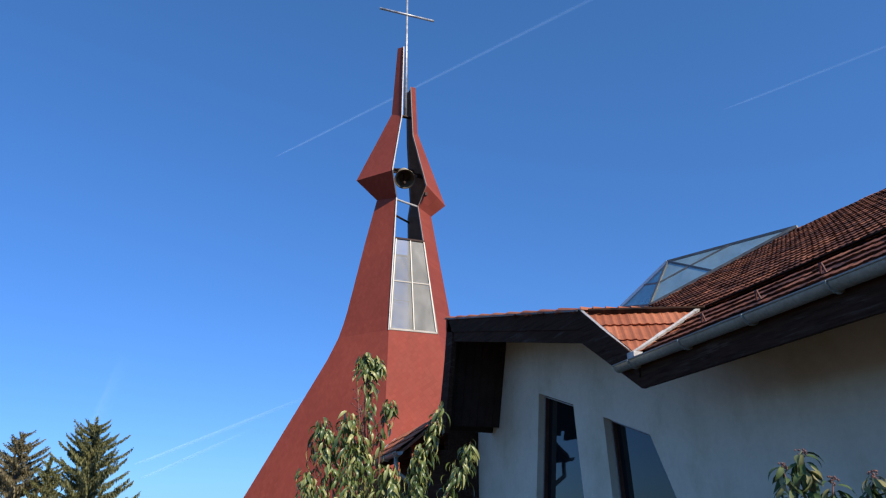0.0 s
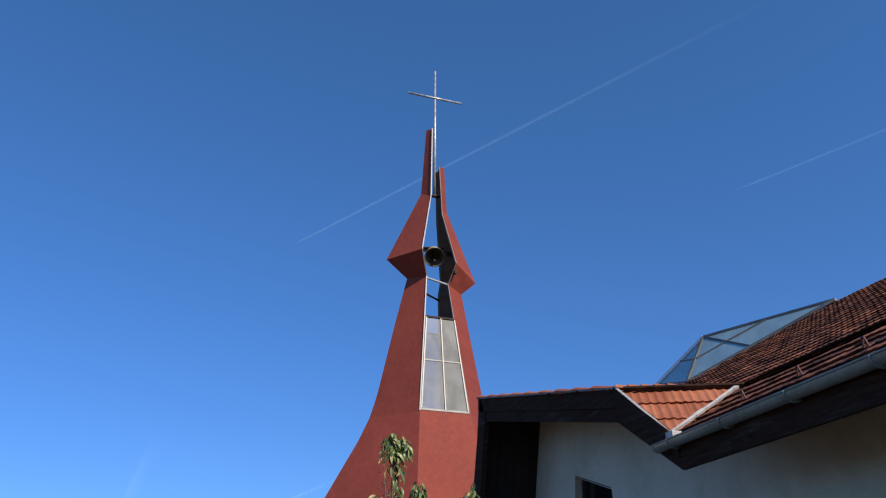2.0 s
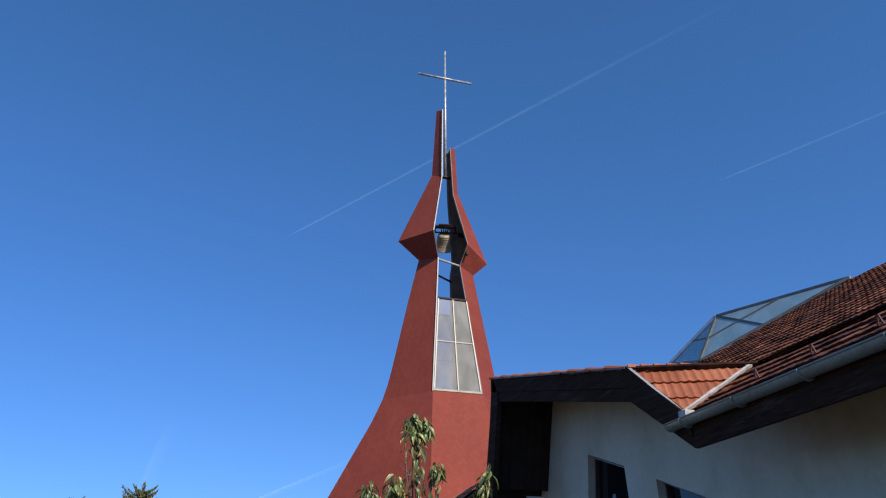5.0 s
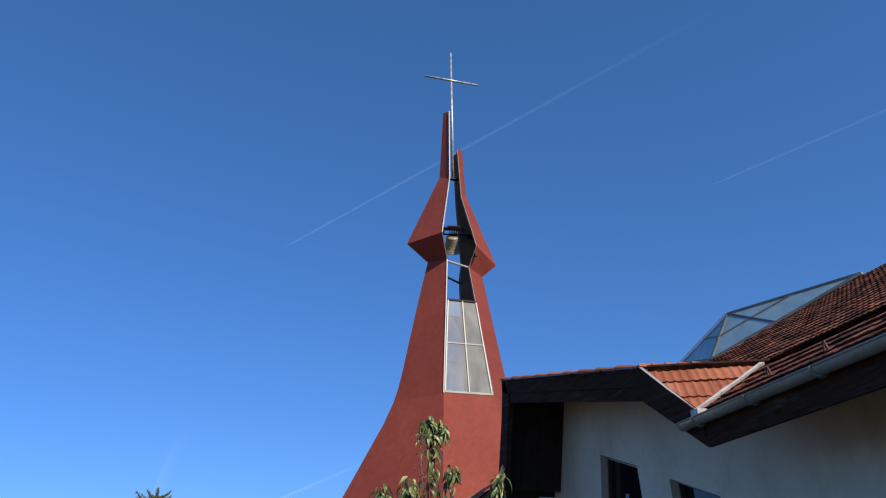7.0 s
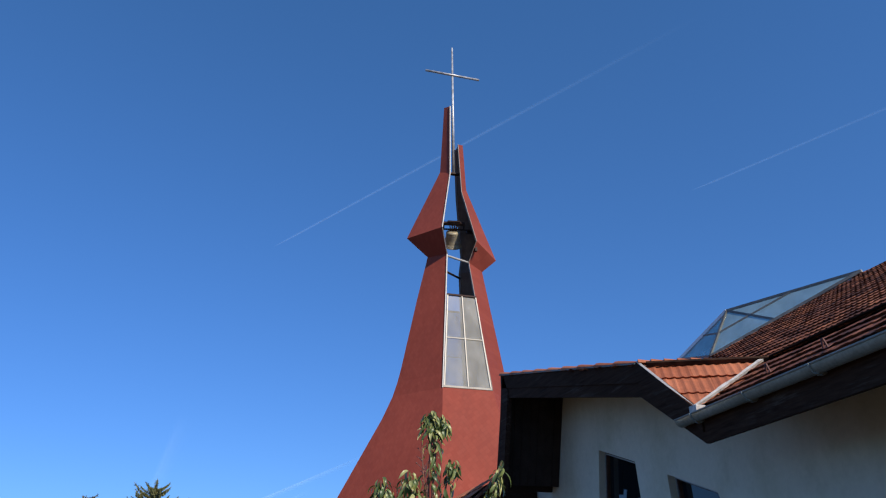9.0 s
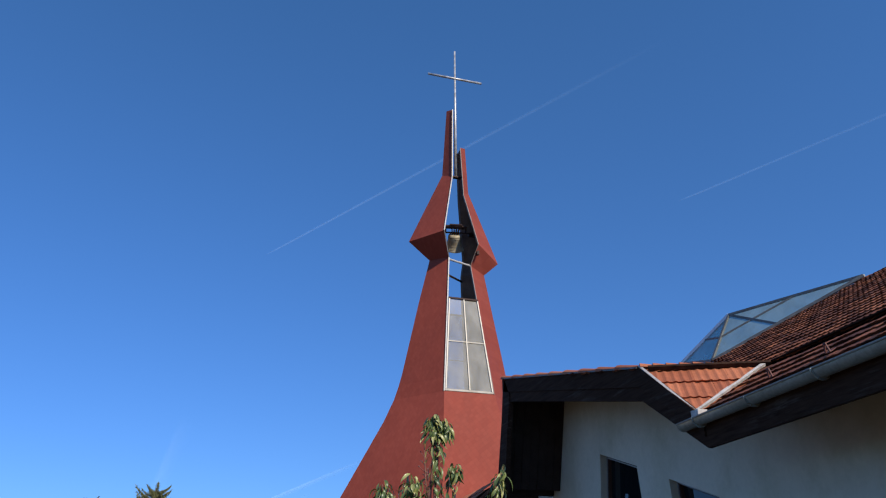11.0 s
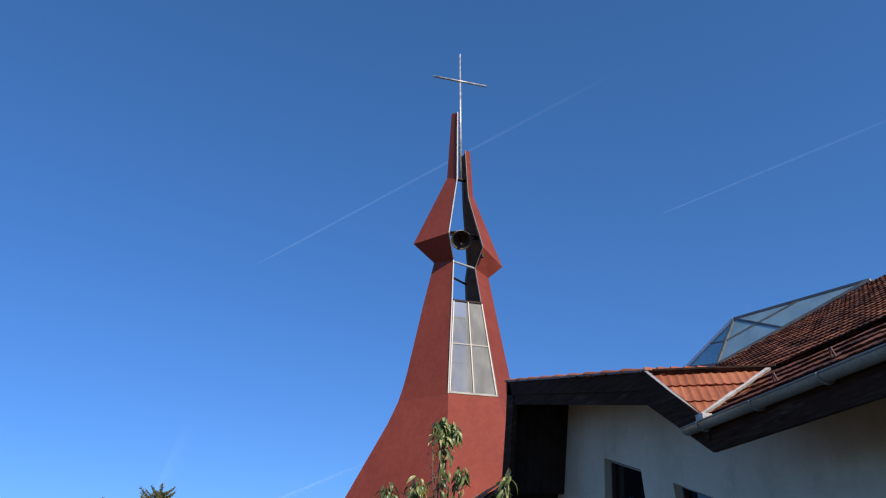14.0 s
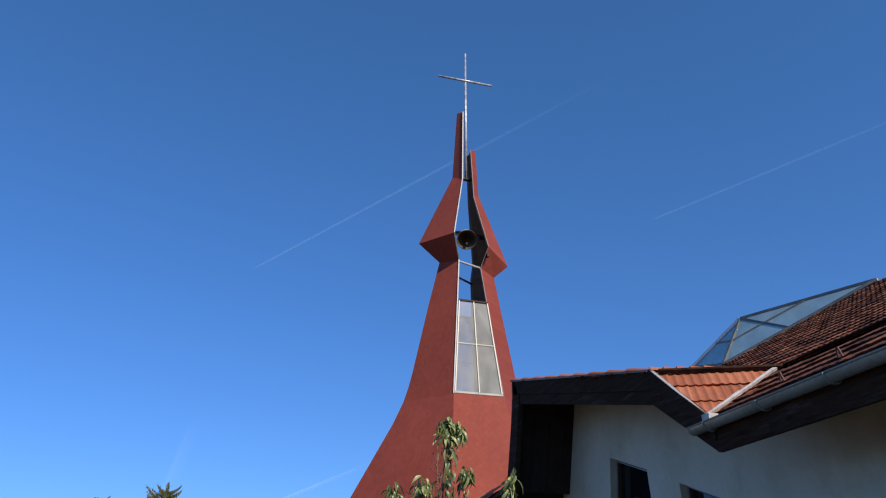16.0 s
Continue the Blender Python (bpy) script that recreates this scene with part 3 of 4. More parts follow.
# ---------------------------------------------------------------- roofs
roof = thing("roof_main", "weathered dark red tiled main roof", "roof", kind="structure")
J1 = Vector((8.94, 12.67, roof_z(8.94)))
SC, R0 = Vector((8.68, 11.52, roof_z(8.68))), Vector((RIDGE, 9.37, roof_z(RIDGE)))
low = Vector((0, 0, -0.05))
bm = bmesh.new()
deck = [Vector((5.04 - SKEW * 16.2, -9.2, roof_z(5.04))), Vector((5.04, 6.95, roof_z(5.04))), V0, SC, R0, Vector((RIDGE, -9.2, roof_z(RIDGE)))]
add_poly(bm, [p + low for p in deck], (0, 0, -0.12))
add_poly(bm, [Vector((RIDGE, -9.2, 6.59)), Vector((RIDGE, 9.37, 6.59)), Vector((RIDGE, 13.5, 6.0)), Vector((15.9, 13.5, 3.3)), Vector((15.9, -9.2, 3.3))], (0, 0, -0.12))
part("deck", bm, TILE_OLD, roof, "plain underlay and far slopes")
upper = thing("roof_upper", "low-pitched tiled roof of the gable", "roof", kind="structure")
bm = bmesh.new()
add_poly(bm, [A0 + low * 0.5, V0 + low * 0.5, J1 + low * 0.5, P0 + low * 0.5], (0, 0, -0.05))
part("deck", bm, TILE_OLD, upper)
bm = bmesh.new()
add_poly(bm, [P0 + low, J1 + low, Vector((8.94, 13.5, 3.3)), Vector((5.06, 13.30, 3.3))], (0, 0.05, 0.0))
part("end_boarding", bm, SOFFIT, upper, "dark boarding that closes the end")


def tile_mesh(name, width, length, mat, roll=0.020, lip_height=0.034):
    """One clay pantile with two rolls and a thick, wavy lower lip. x across, y up the slope."""
    bm = bmesh.new()
    wave = ((0.0, 0.35), (0.07, 0.05), (0.20, 0.0), (0.30, 0.55), (0.37, 1.0), (0.44, 0.9), (0.50, 0.35), (0.57, 0.05), (0.70, 0.0), (0.80, 0.55), (0.87, 1.0), (0.94, 0.9), (1.0, 0.35))
    prof = [(u, h * roll) for u, h in wave]
    rows = []
    for y, lift in ((0.0, lip_height), (length * 1.1, 0.0)):
        rows.append([bm.verts.new((u * width, y, h + lift)) for u, h in prof])
    lip = [bm.verts.new((u * width, 0.018, h * 0.8 + lip_height - 0.024)) for u, h in prof]
    for k in range(len(prof) - 1):
        bm.faces.new((rows[0][k], rows[0][k + 1], rows[1][k + 1], rows[1][k]))
        bm.faces.new((lip[k], lip[k + 1], rows[0][k + 1], rows[0][k]))
    return mesh_from(name, bm, mat)


def inside(p, poly):
    c, n = False, len(poly)
    for i in range(n):
        (x1, y1), (x2, y2) = poly[i], poly[(i + 1) % n]
        if (y1 > p[1]) != (y2 > p[1]) and p[0] < (x2 - x1) * (p[1] - y1) / (y2 - y1) + x1:
            c = not c
    return c


def tile_field(parent, mesh, origin, across, up, width, length, poly, near, rest_name, mat, lift=0.0, clip=None, bend=None):
    """Courses of tiles over a sloping plane; poly in (across, up) metres. near(p): becomes a piece of its own."""
    across, up = across.normalized(), up.normalized()
    nor = across.cross(up).normalized()
    us, vs = [p[0] for p in poly], [p[1] for p in poly]
    base = Matrix((across, up, nor)).transposed().to_4x4()
    cv = np.array([v.co for v in mesh.vertices])
    cf = [tuple(p.vertices) for p in mesh.polygons]
    rv, rf, count = [], [], 0
    rnd = random.Random(5)
    v = min(vs)
    while v < max(vs):
        u = min(us)
        while u < max(us):
            if inside((u + width / 2, v + length / 2), poly) or (clip and any(inside((u + du * width, v + dv * length), poly) for du in (0, 0.5, 1) for dv in (0, 0.5, 1))):
                w = origin + across * u + up * v + nor * (lift + rnd.uniform(-0.003, 0.004))
                if bend:
                    w = bend(w)
                m = Matrix.Translation(w) @ base @ pose(0, 0, 0, rnd.uniform(-0.5, 0.5), rnd.uniform(-0.6, 0.6), rnd.uniform(-0.3, 0.3))
                whole = clip is None or all(inside((u + du * width, v + dv * length), poly) for du in (0.02, 0.98) for dv in (0.02, 1.05))
                if near(w) and count < 300 and whole:
                    ob = new("tile", mesh)
                    ob.parent, ob.matrix_basis = parent, m
                    count += 1
                else:
                    k = len(rv) * len(cv)
                    mm = np.array(m)
                    rv.append(cv @ mm[:3, :3].T + mm[:3, 3])
                    rf.extend(tuple(q + k for q in f) for f in cf)
            u += width
        v += length
    if not rv:
        return
    me = bpy.data.meshes.new(rest_name)
    me.from_pydata(np.concatenate(rv).tolist(), [], rf)
    rest = bmesh.new()
    rest.from_mesh(me)
    for co, no in clip or ():
        bmesh.ops.bisect_plane(rest, geom=rest.verts[:] + rest.edges[:] + rest.faces[:], plane_co=co, plane_no=no, clear_outer=True)
    tagged(part(rest_name, rest, mat, parent), kind="stuff")
    bpy.data.meshes.remove(me)


# main slope: across runs along -Y so that the upward normal faces the sky
slope = Vector((1, 0, MAIN)).normalized()
Lsl = math.hypot(1, MAIN)
TM = tile_mesh("tile_weathered", 0.205, 0.30, TILE_OLD, 0.005, 0.032)
O = Vector((4.94, 7.0, roof_z(4.94)))


def uv(x, y):
    return (7.0 - y, (x - 4.94) * Lsl)




def bend(w):
    """The courses fan out a little from the ridge to the eave."""
    return w - Vector((SKEW * max(0.0, 6.98 - w.y) * max(0.0, (RIDGE - w.x) / (RIDGE - 5.0)), 0, 0))


STEP = 6.34                       # the upper part of the slope sits a little higher from here on
below = [uv(4.94, 6.99), uv(STEP, V0.y + 0.03), uv(STEP, -9.2), uv(4.94, -9.2)]
tile_field(roof, TM, O, Vector((0, -1, 0)), slope, 0.205, 0.30, below, lambda w: w.y > 1.2, "tiles_far", TILE_OLD, -0.03, None, bend)
TU = tile_mesh("tile_upper", 0.185, 0.24, TILE_OLD, 0.011, 0.026)
above = [uv(STEP, V0.y + 0.03), uv(SC.x, SC.y - 0.02), uv(R0.x, R0.y), uv(RIDGE, -9.2), uv(STEP, -9.2)]
tile_field(roof, TU, O, Vector((0, -1, 0)), slope, 0.185, 0.24, above, lambda w: w.x < 7.7 and w.y > 3.0, "tiles_far", TILE_OLD, -0.024, None, bend)
# thin strip added to draw the dark band along the step
part("step_strip", add_beam(bmesh.new(), Vector((STEP + 0.02, 7.3, roof_z(STEP) + 0.008)), bend(Vector((STEP + 0.02, -9.2, roof_z(STEP) + 0.008))), 0.06, 0.014), MOSS_AND_STRIP, roof, "thin dark strip added along the step in the slope")

# orange slope
orange = thing("roof_gable_slope", "sunlit orange clay tiled slope of the gable", "roof", kind="structure")
ridge_dir = (V0 - A0).normalized()
n_o = (A0 - E0).cross(V0 - E0)
n_o = n_o if n_o.z > 0 else -n_o
n_o.normalize()
up_o = n_o.cross(ridge_dir).normalized()
if up_o.z < 0:
    up_o = -up_o
bm = bmesh.new()
add_poly(bm, [E0 - n_o * 0.04, A0 - n_o * 0.04, V0 - n_o * 0.04], -n_o * 0.06)
part("deck", bm, TILE_NEW, orange)


def uvo(p):
    d = p - E0
    return (d.dot(ridge_dir), d.dot(up_o))


TN = tile_mesh("tile_orange", 0.20, 0.40, TILE_NEW, 0.011, 0.028)
po = [uvo(E0), uvo(V0), uvo(A0)]
tile_field(orange, TN, E0, ridge_dir, up_o, 0.20, 0.40, po, lambda w: True, "tiles_far", TILE_NEW, -0.01,
           [(E0, n_o.cross(A0 - E0)), (E0, (V0 - E0).cross(n_o)), (A0, up_o)])


def cap_tile(a, b, r, over=1.06, taper=0.62):
    """A half-round ridge tile from a to b with a thicker lip."""
    bm = bmesh.new()
    d = (b - a)
    side = d.cross(Vector((0, 0, 1))).normalized()
    rings = []
    for t, rr in ((0.0, r), (over, r * taper)):
        rings.append([bm.verts.new(a + d * t + side * rr * math.cos(g) + Vector((0, 0, 1)) * (rr * math.sin(g) * 0.8)) for g in [math.pi * k / 6 for k in range(7)]])
        rings.append([bm.verts.new(a + d * t + side * rr * 0.82 * math.cos(g) + Vector((0, 0, 1)) * (rr * 0.8 * math.sin(g) * 0.8)) for g in [math.pi * k / 6 for k in range(7)]])
    for k in range(6):
        bm.faces.new((rings[0][k], rings[0][k + 1], rings[2][k + 1], rings[2][k]))
        bm.faces.new((rings[1][k], rings[1][k + 1], rings[0][k + 1], rings[0][k]))
    return bm


def cap_row(parent, a, b, step, r, mat, name="ridge_tile"):
    n = max(1, round((b - a).length / step))
    for k in range(n):
        p, q = a + (b - a) * (k / n), a + (b - a) * ((k + 1) / n)
        part(name, cap_tile(p, q, r), mat, parent)


up5 = Vector((0.03, 0, 0.0))
cap_row(upper, P0 + up5, A0 + up5, 0.53, 0.100, TILE_NEW, "verge_tile")
M0 = A0.lerp(V0, 0.52)
cap_row(orange, A0 + Vector((0, 0, 0.012)), M0 + Vector((0, 0, 0.0)), 0.16, 0.075, TILE_NEW)
cap_row(orange, M0 + Vector((0, 0, 0.0)), V0 + Vector((0, 0, -0.012)), 0.17, 0.068, TILE_OLD)
bm = bmesh.new()
add_beam(bm, A0.lerp(V0, 0.06) + n_o * 0.045 - up_o * 0.075, V0 + n_o * 0.04 - up_o * 0.06, 0.05, 0.05, n_o)
add_beam(bm, M0 - up_o * 0.02 + Vector((0, 0, 0.02)), V0 + Vector((0.16, 0.02, 0.04)), 0.05, 0.035, n_o)
part("ridge_bedding", bm, MOSS_AND_STRIP, orange, "dark mossy mortar under the ridge tiles")
cap_row(roof, Vector((RIDGE, -9.2, roof_z(RIDGE) - 0.10)), R0 + Vector((0, 0, -0.10)), 0.36, 0.09, TILE_OLD)

# far slope of the main roof and the low-pitched gable roof
back_up = Vector((-5.5, 0, 3.29)).normalized()
TB = tile_mesh("tile_far_slope", 0.205, 0.375, TILE_OLD)
tile_field(roof, TB, Vector((15.9, -9.2, 3.3)), Vector((0, 1, 0)), back_up, 0.205, 0.375, [(0, 0), (22.6, 0), (18.5, 6.35), (0, 6.35)], lambda w: False, "tiles_far_slope", TILE_OLD, 0.0)
nu = ridge_dir.cross(P0 - A0).normalized()
up_u = nu.cross(ridge_dir).normalized()


def uvu(p):
    return ((p - A0).dot(ridge_dir), (p - A0).dot(up_u))


tile_field(upper, TB, A0, ridge_dir, up_u, 0.205, 0.375, [uvu(A0), uvu(V0), uvu(J1), uvu(P0)], lambda w: False, "tiles_low_pitch", TILE_OLD, -0.03)

# pale mortar along the valley and the verge
bm = bmesh.new()
line0, line1 = E0 + Vector((0.0, 0.0, 0.045)), V0 + Vector((-0.04, -0.01, 0.012))
rnd = random.Random(31)
knots = [line0.lerp(line1, k / 9) + Vector((rnd.uniform(-0.008, 0.008), rnd.uniform(-0.008, 0.008), 0)) for k in range(10)]
for p, q in zip(knots, knots[1:]):
    add_beam(bm, p, p.lerp(q, 1.06), rnd.uniform(0.026, 0.042), 0.035, n_o)
part("valley_mortar", bm, MORTAR, orange, "pale mortar line along the valley")
bm = bmesh.new()
add_beam(bm, E0 + Vector((-0.01, -0.02, 0.03)), A0 + Vector((-0.01, 0, 0.03)), 0.034, 0.035, n_o)
part("verge_flashing", bm, TRIM, orange, "pale metal verge flashing")
bm = bmesh.new()
add_box(bm, (4.94, 6.93, 3.36), (5.06, 7.06, 3.45))
part("verge_block", bm, MORTAR, orange, "pale mortar block at the corner")

# snow hooks: a strap up the slope with a bent upright and a stay
for y, x in ((6.06, 5.29), (5.20, 5.28), (4.38, 5.27), (3.58, 5.27)):
    bm = bmesh.new()
    b0 = bend(Vector((x, y, roof_z(x) + 0.02)))
    run = Vector((1, 0, MAIN)).normalized()
    tall = Vector((-MAIN * 0.4, 0, 1)).normalized()
    add_beam(bm, b0 - run * 0.01, b0 + run * 0.10, 0.03, 0.008)
    for dy in (-0.026, 0.026):
        add_beam(bm, b0 + Vector((0, dy, 0)), b0 + Vector((0, dy * 0.35, 0)) + tall * 0.085, 0.014, 0.014, (0, 1, 0))
    add_beam(bm, b0 + Vector((0, -0.016, 0)) + tall * 0.085, b0 + Vector((0, 0.016, 0)) + tall * 0.085, 0.016, 0.016)
    part("snow_hook", bm, HOOK, roof, "reddish snow hook")


def gutter(name, x, y0, y1, z, r, label):
    """Half-round gutter along Y with hangers and a stop end."""
    g = thing(name, label, "gutter", kind="structure")
    bm = bmesh.new()
    prof = [(math.cos(math.pi + math.pi * k / 10), math.sin(math.pi + math.pi * k / 10)) for k in range(11)]
    ri = []
    for y in (y0, y1):
        ri.append([bm.verts.new((x + r * c, y, z + r * s)) for c, s in prof])
        ri.append([bm.verts.new((x + (r - 0.006) * c, y, z + (r - 0.006) * s)) for c, s in prof])
    for k in range(10):
        bm.faces.new((ri[0][k], ri[0][k + 1], ri[2][k + 1], ri[2][k]))
        bm.faces.new((ri[1][k + 1], ri[1][k], ri[3][k], ri[3][k + 1]))
    bm.faces.new(ri[0]), bm.faces.new(ri[2][::-1])
    part("trough", bm, ZINC, g, "grey zinc trough", True)
    part("rolled_edge", add_tube(bmesh.new(), [(x - r, y0, z), (x - r, y1, z)], [0.011, 0.011], 8), ZINC, g, "", True)
    y = y0 - 0.36
    while y > min(y0, y1):
        bm = bmesh.new()
        for k in range(10):
            (c1, s1), (c2, s2) = prof[k], prof[k + 1]
            add_beam(bm, (x + (r + 0.006) * c1, y, z + (r + 0.006) * s1), (x + (r + 0.006) * c2, y, z + (r + 0.006) * s2), 0.035, 0.012, (0, 1, 0))
        part("hanger", bm, ZINC, g)
        y -= 0.98
    return g


eave_gutter = gutter("gutter_main", 4.92, 7.24, -9.2, 3.335, 0.078, "grey half-round zinc gutter along the main eave")
eave_gutter.matrix_basis = Matrix.Translation((4.92, 6.98, 0)) @ pose(0, 0, 0, 0, 0, -math.degrees(math.atan(SKEW))) @ Matrix.Translation((-4.92, -6.98, 0))

# ---------------------------------------------------------------- low roof by the tower
lowroof = thing("roof_low", "low tiled roof between the hall and the tower", "roof", kind="structure")
bm = bmesh.new()
add_poly(bm, [(4.87, 13.9, 2.99), (4.87, 17.5, 2.99), (5.5, 17.5, 3.52), (5.5, 13.9, 3.52)], (0, 0, -0.06))
add_poly(bm, [(5.5, 13.9, 3.50), (5.5, 17.5, 3.50), (6.6, 17.5, 3.0), (6.6, 15.0, 3.0)], (0, 0, -0.06))
part("deck", bm, TILE_OLD, lowroof)
pl = [(0, -0.16), (3.6, -0.16), (3.6, 0.66), (0, 0.66)]
TL = tile_mesh("tile_low", 0.25, 0.32, TILE_NEW)
tile_field(lowroof, TL, Vector((4.97, 17.5, 3.10)), Vector((0, -1, 0)), Vector((0.5, 0, 0.42)), 0.25, 0.32, pl, lambda w: True, "tiles_far", TILE_NEW, 0.0)
bm = bmesh.new()
add_box(bm, (5.03, 14.0, 2.85), (5.07, 17.4, 3.05))
part("fascia", bm, DARKWOOD, lowroof)
part("verge_flashing", add_beam(bmesh.new(), (4.86, 17.5, 3.04), (5.5, 17.5, 3.57), 0.06, 0.05), TRIM, lowroof, "pale metal verge flashing")
# wall added in dark wood to fill the dark space below this roof
bm = bmesh.new()
add_box(bm, (5.38, 14.05, 0), (6.14, 16.75, 3.02))
add_box(bm, (5.50, 14.05, 3.02), (6.14, 14.25, 3.42))
add_box(bm, (6.16, 14.92, 0), (6.5, 16.75, 3.02))
tagged(part("wall_low", bm, DARKWOOD), "dark wall added to fill the space under the low roof", "wall", kind="structure")
g2 = gutter("gutter_low", 4.81, 17.45, 13.9, 2.95, 0.07, "grey zinc gutter of the low roof")
part("downpipe", add_tube(bmesh.new(), [(4.81, 14.2, 2.89), (4.81, 14.2, 2.6), (5.1, 14.2, 2.4), (5.31, 14.2, 2.25), (5.31, 14.2, 0.0)], [0.045] * 5, 10), ZINC, g2, "grey downpipe", True)

# the low wing stands slightly askew to the hall
askew = Matrix.Translation((5.0, 17.5, 0)) @ pose(0, 0, 0, 0, 0, -5.4) @ Matrix.Translation((-5.0, -17.5, 0))
lowroof.matrix_basis = askew @ lowroof.matrix_basis
g2.matrix_basis = askew @ g2.matrix_basis

# ---------------------------------------------------------------- skylight
sk = thing("skylight", "glazed pyramid skylight with dark metal bars on the roof", "skylight")
SA = Vector((9.30, 11.63, 6.61))
SB = Vector((8.90, 12.80, 5.92))
SD = Vector((11.4, 12.6, 6.0))
RZ = R0 + Vector((0, 0, 0.03))


def glass(pts):
    bm = bmesh.new()
    add_poly(bm, pts)
    ob = part("pane", bm, GLAZE, sk, "pale blue-green glass")
    ob.visible_shadow = False


glass([RZ, SA, SC]), glass([SA, SB, SC]), glass([RZ, SA, SD]), glass([SA, SB, SD])
# the 0.06 bar is whitened to show a glint; the others keep their grey
for a, b, t in ((RZ, SA, 0.045), (SA, SB, 0.06), (SA, SC, 0.045), (SB, SC, 0.045), (SC, RZ, 0.05), (SA, SC.lerp(RZ, 0.45), 0.045), (SB, SD, 0.05), (RZ, SD, 0.05), (SB.lerp(SA, 0.5), SC.lerp(SA, 0.5), 0.03), (SC.lerp(SA, 0.5), SC.lerp(RZ, 0.45).lerp(SA, 0.5), 0.03), (SC.lerp(RZ, 0.45).lerp(SA, 0.5), SA.lerp(RZ, 0.52), 0.03)):
    part("glazing_bar", add_beam(bmesh.new(), a, b, t, t), GLINT_WHITE if t == 0.06 else BAR, sk, "grey metal glazing bar")


# ---------------------------------------------------------------- contrails
def contrail(label, radius, length, alpha, direction, at, spread=0.45):
    """Three nested soft troughs; the origin is the young end, local x runs back along it."""
    ob = thing("contrail", label, "contrail", "contrails", at=at)
    d = Vector(direction).normalized()
    ob.rotation_mode = "QUATERNION"
    ob.rotation_quaternion = d.to_track_quat("X", "Z")
    for f in (1.0, 0.66, 0.36):
        bm, n, m = bmesh.new(), 24, 8
        rows = []
        for i in range(n + 1):
            r = radius * f * (0.3 + 0.7 * min(1, i / 2.0) + spread * i / n)
            rows.append([bm.verts.new((length * i / n, r * math.cos(math.pi * k / m), -r * math.sin(math.pi * k / m))) for k in range(m + 1)])
        for p, q in zip(rows, rows[1:]):
            for k in range(m):
                bm.faces.new((p[k], p[k + 1], q[k + 1], q[k]))
        part("vapour", bm, mat_vapour("vapour", alpha, length), ob, "thin white vapour", True).visible_shadow = False
    return ob


D1, D2 = (0.464, -0.886, 0.0), (0.40, -0.917, 0.0)
trail_a = contrail("thin white contrail crossing the blue sky behind the tower", 4.6, 1750, 0.046, D1, (285, 2369, 1200))
trail_b = contrail("thin white contrail above the tiled roof", 4.6, 1000, 0.030, D2, (1516, 1558, 1200))
contrail("faint wide old contrail low over the trees", 13.0, 700, 0.042, (572, 0, 265), (-36, 3000, 216))
contrail("faint second old contrail low over the trees", 12.0, 430, 0.036, (280, 0, 143), (-10, 3000, 168))
contrail("pale smear of high cirrus above the trees", 46.0, 330, 0.013, (48, 0, 185), (-215, 3000, 300))


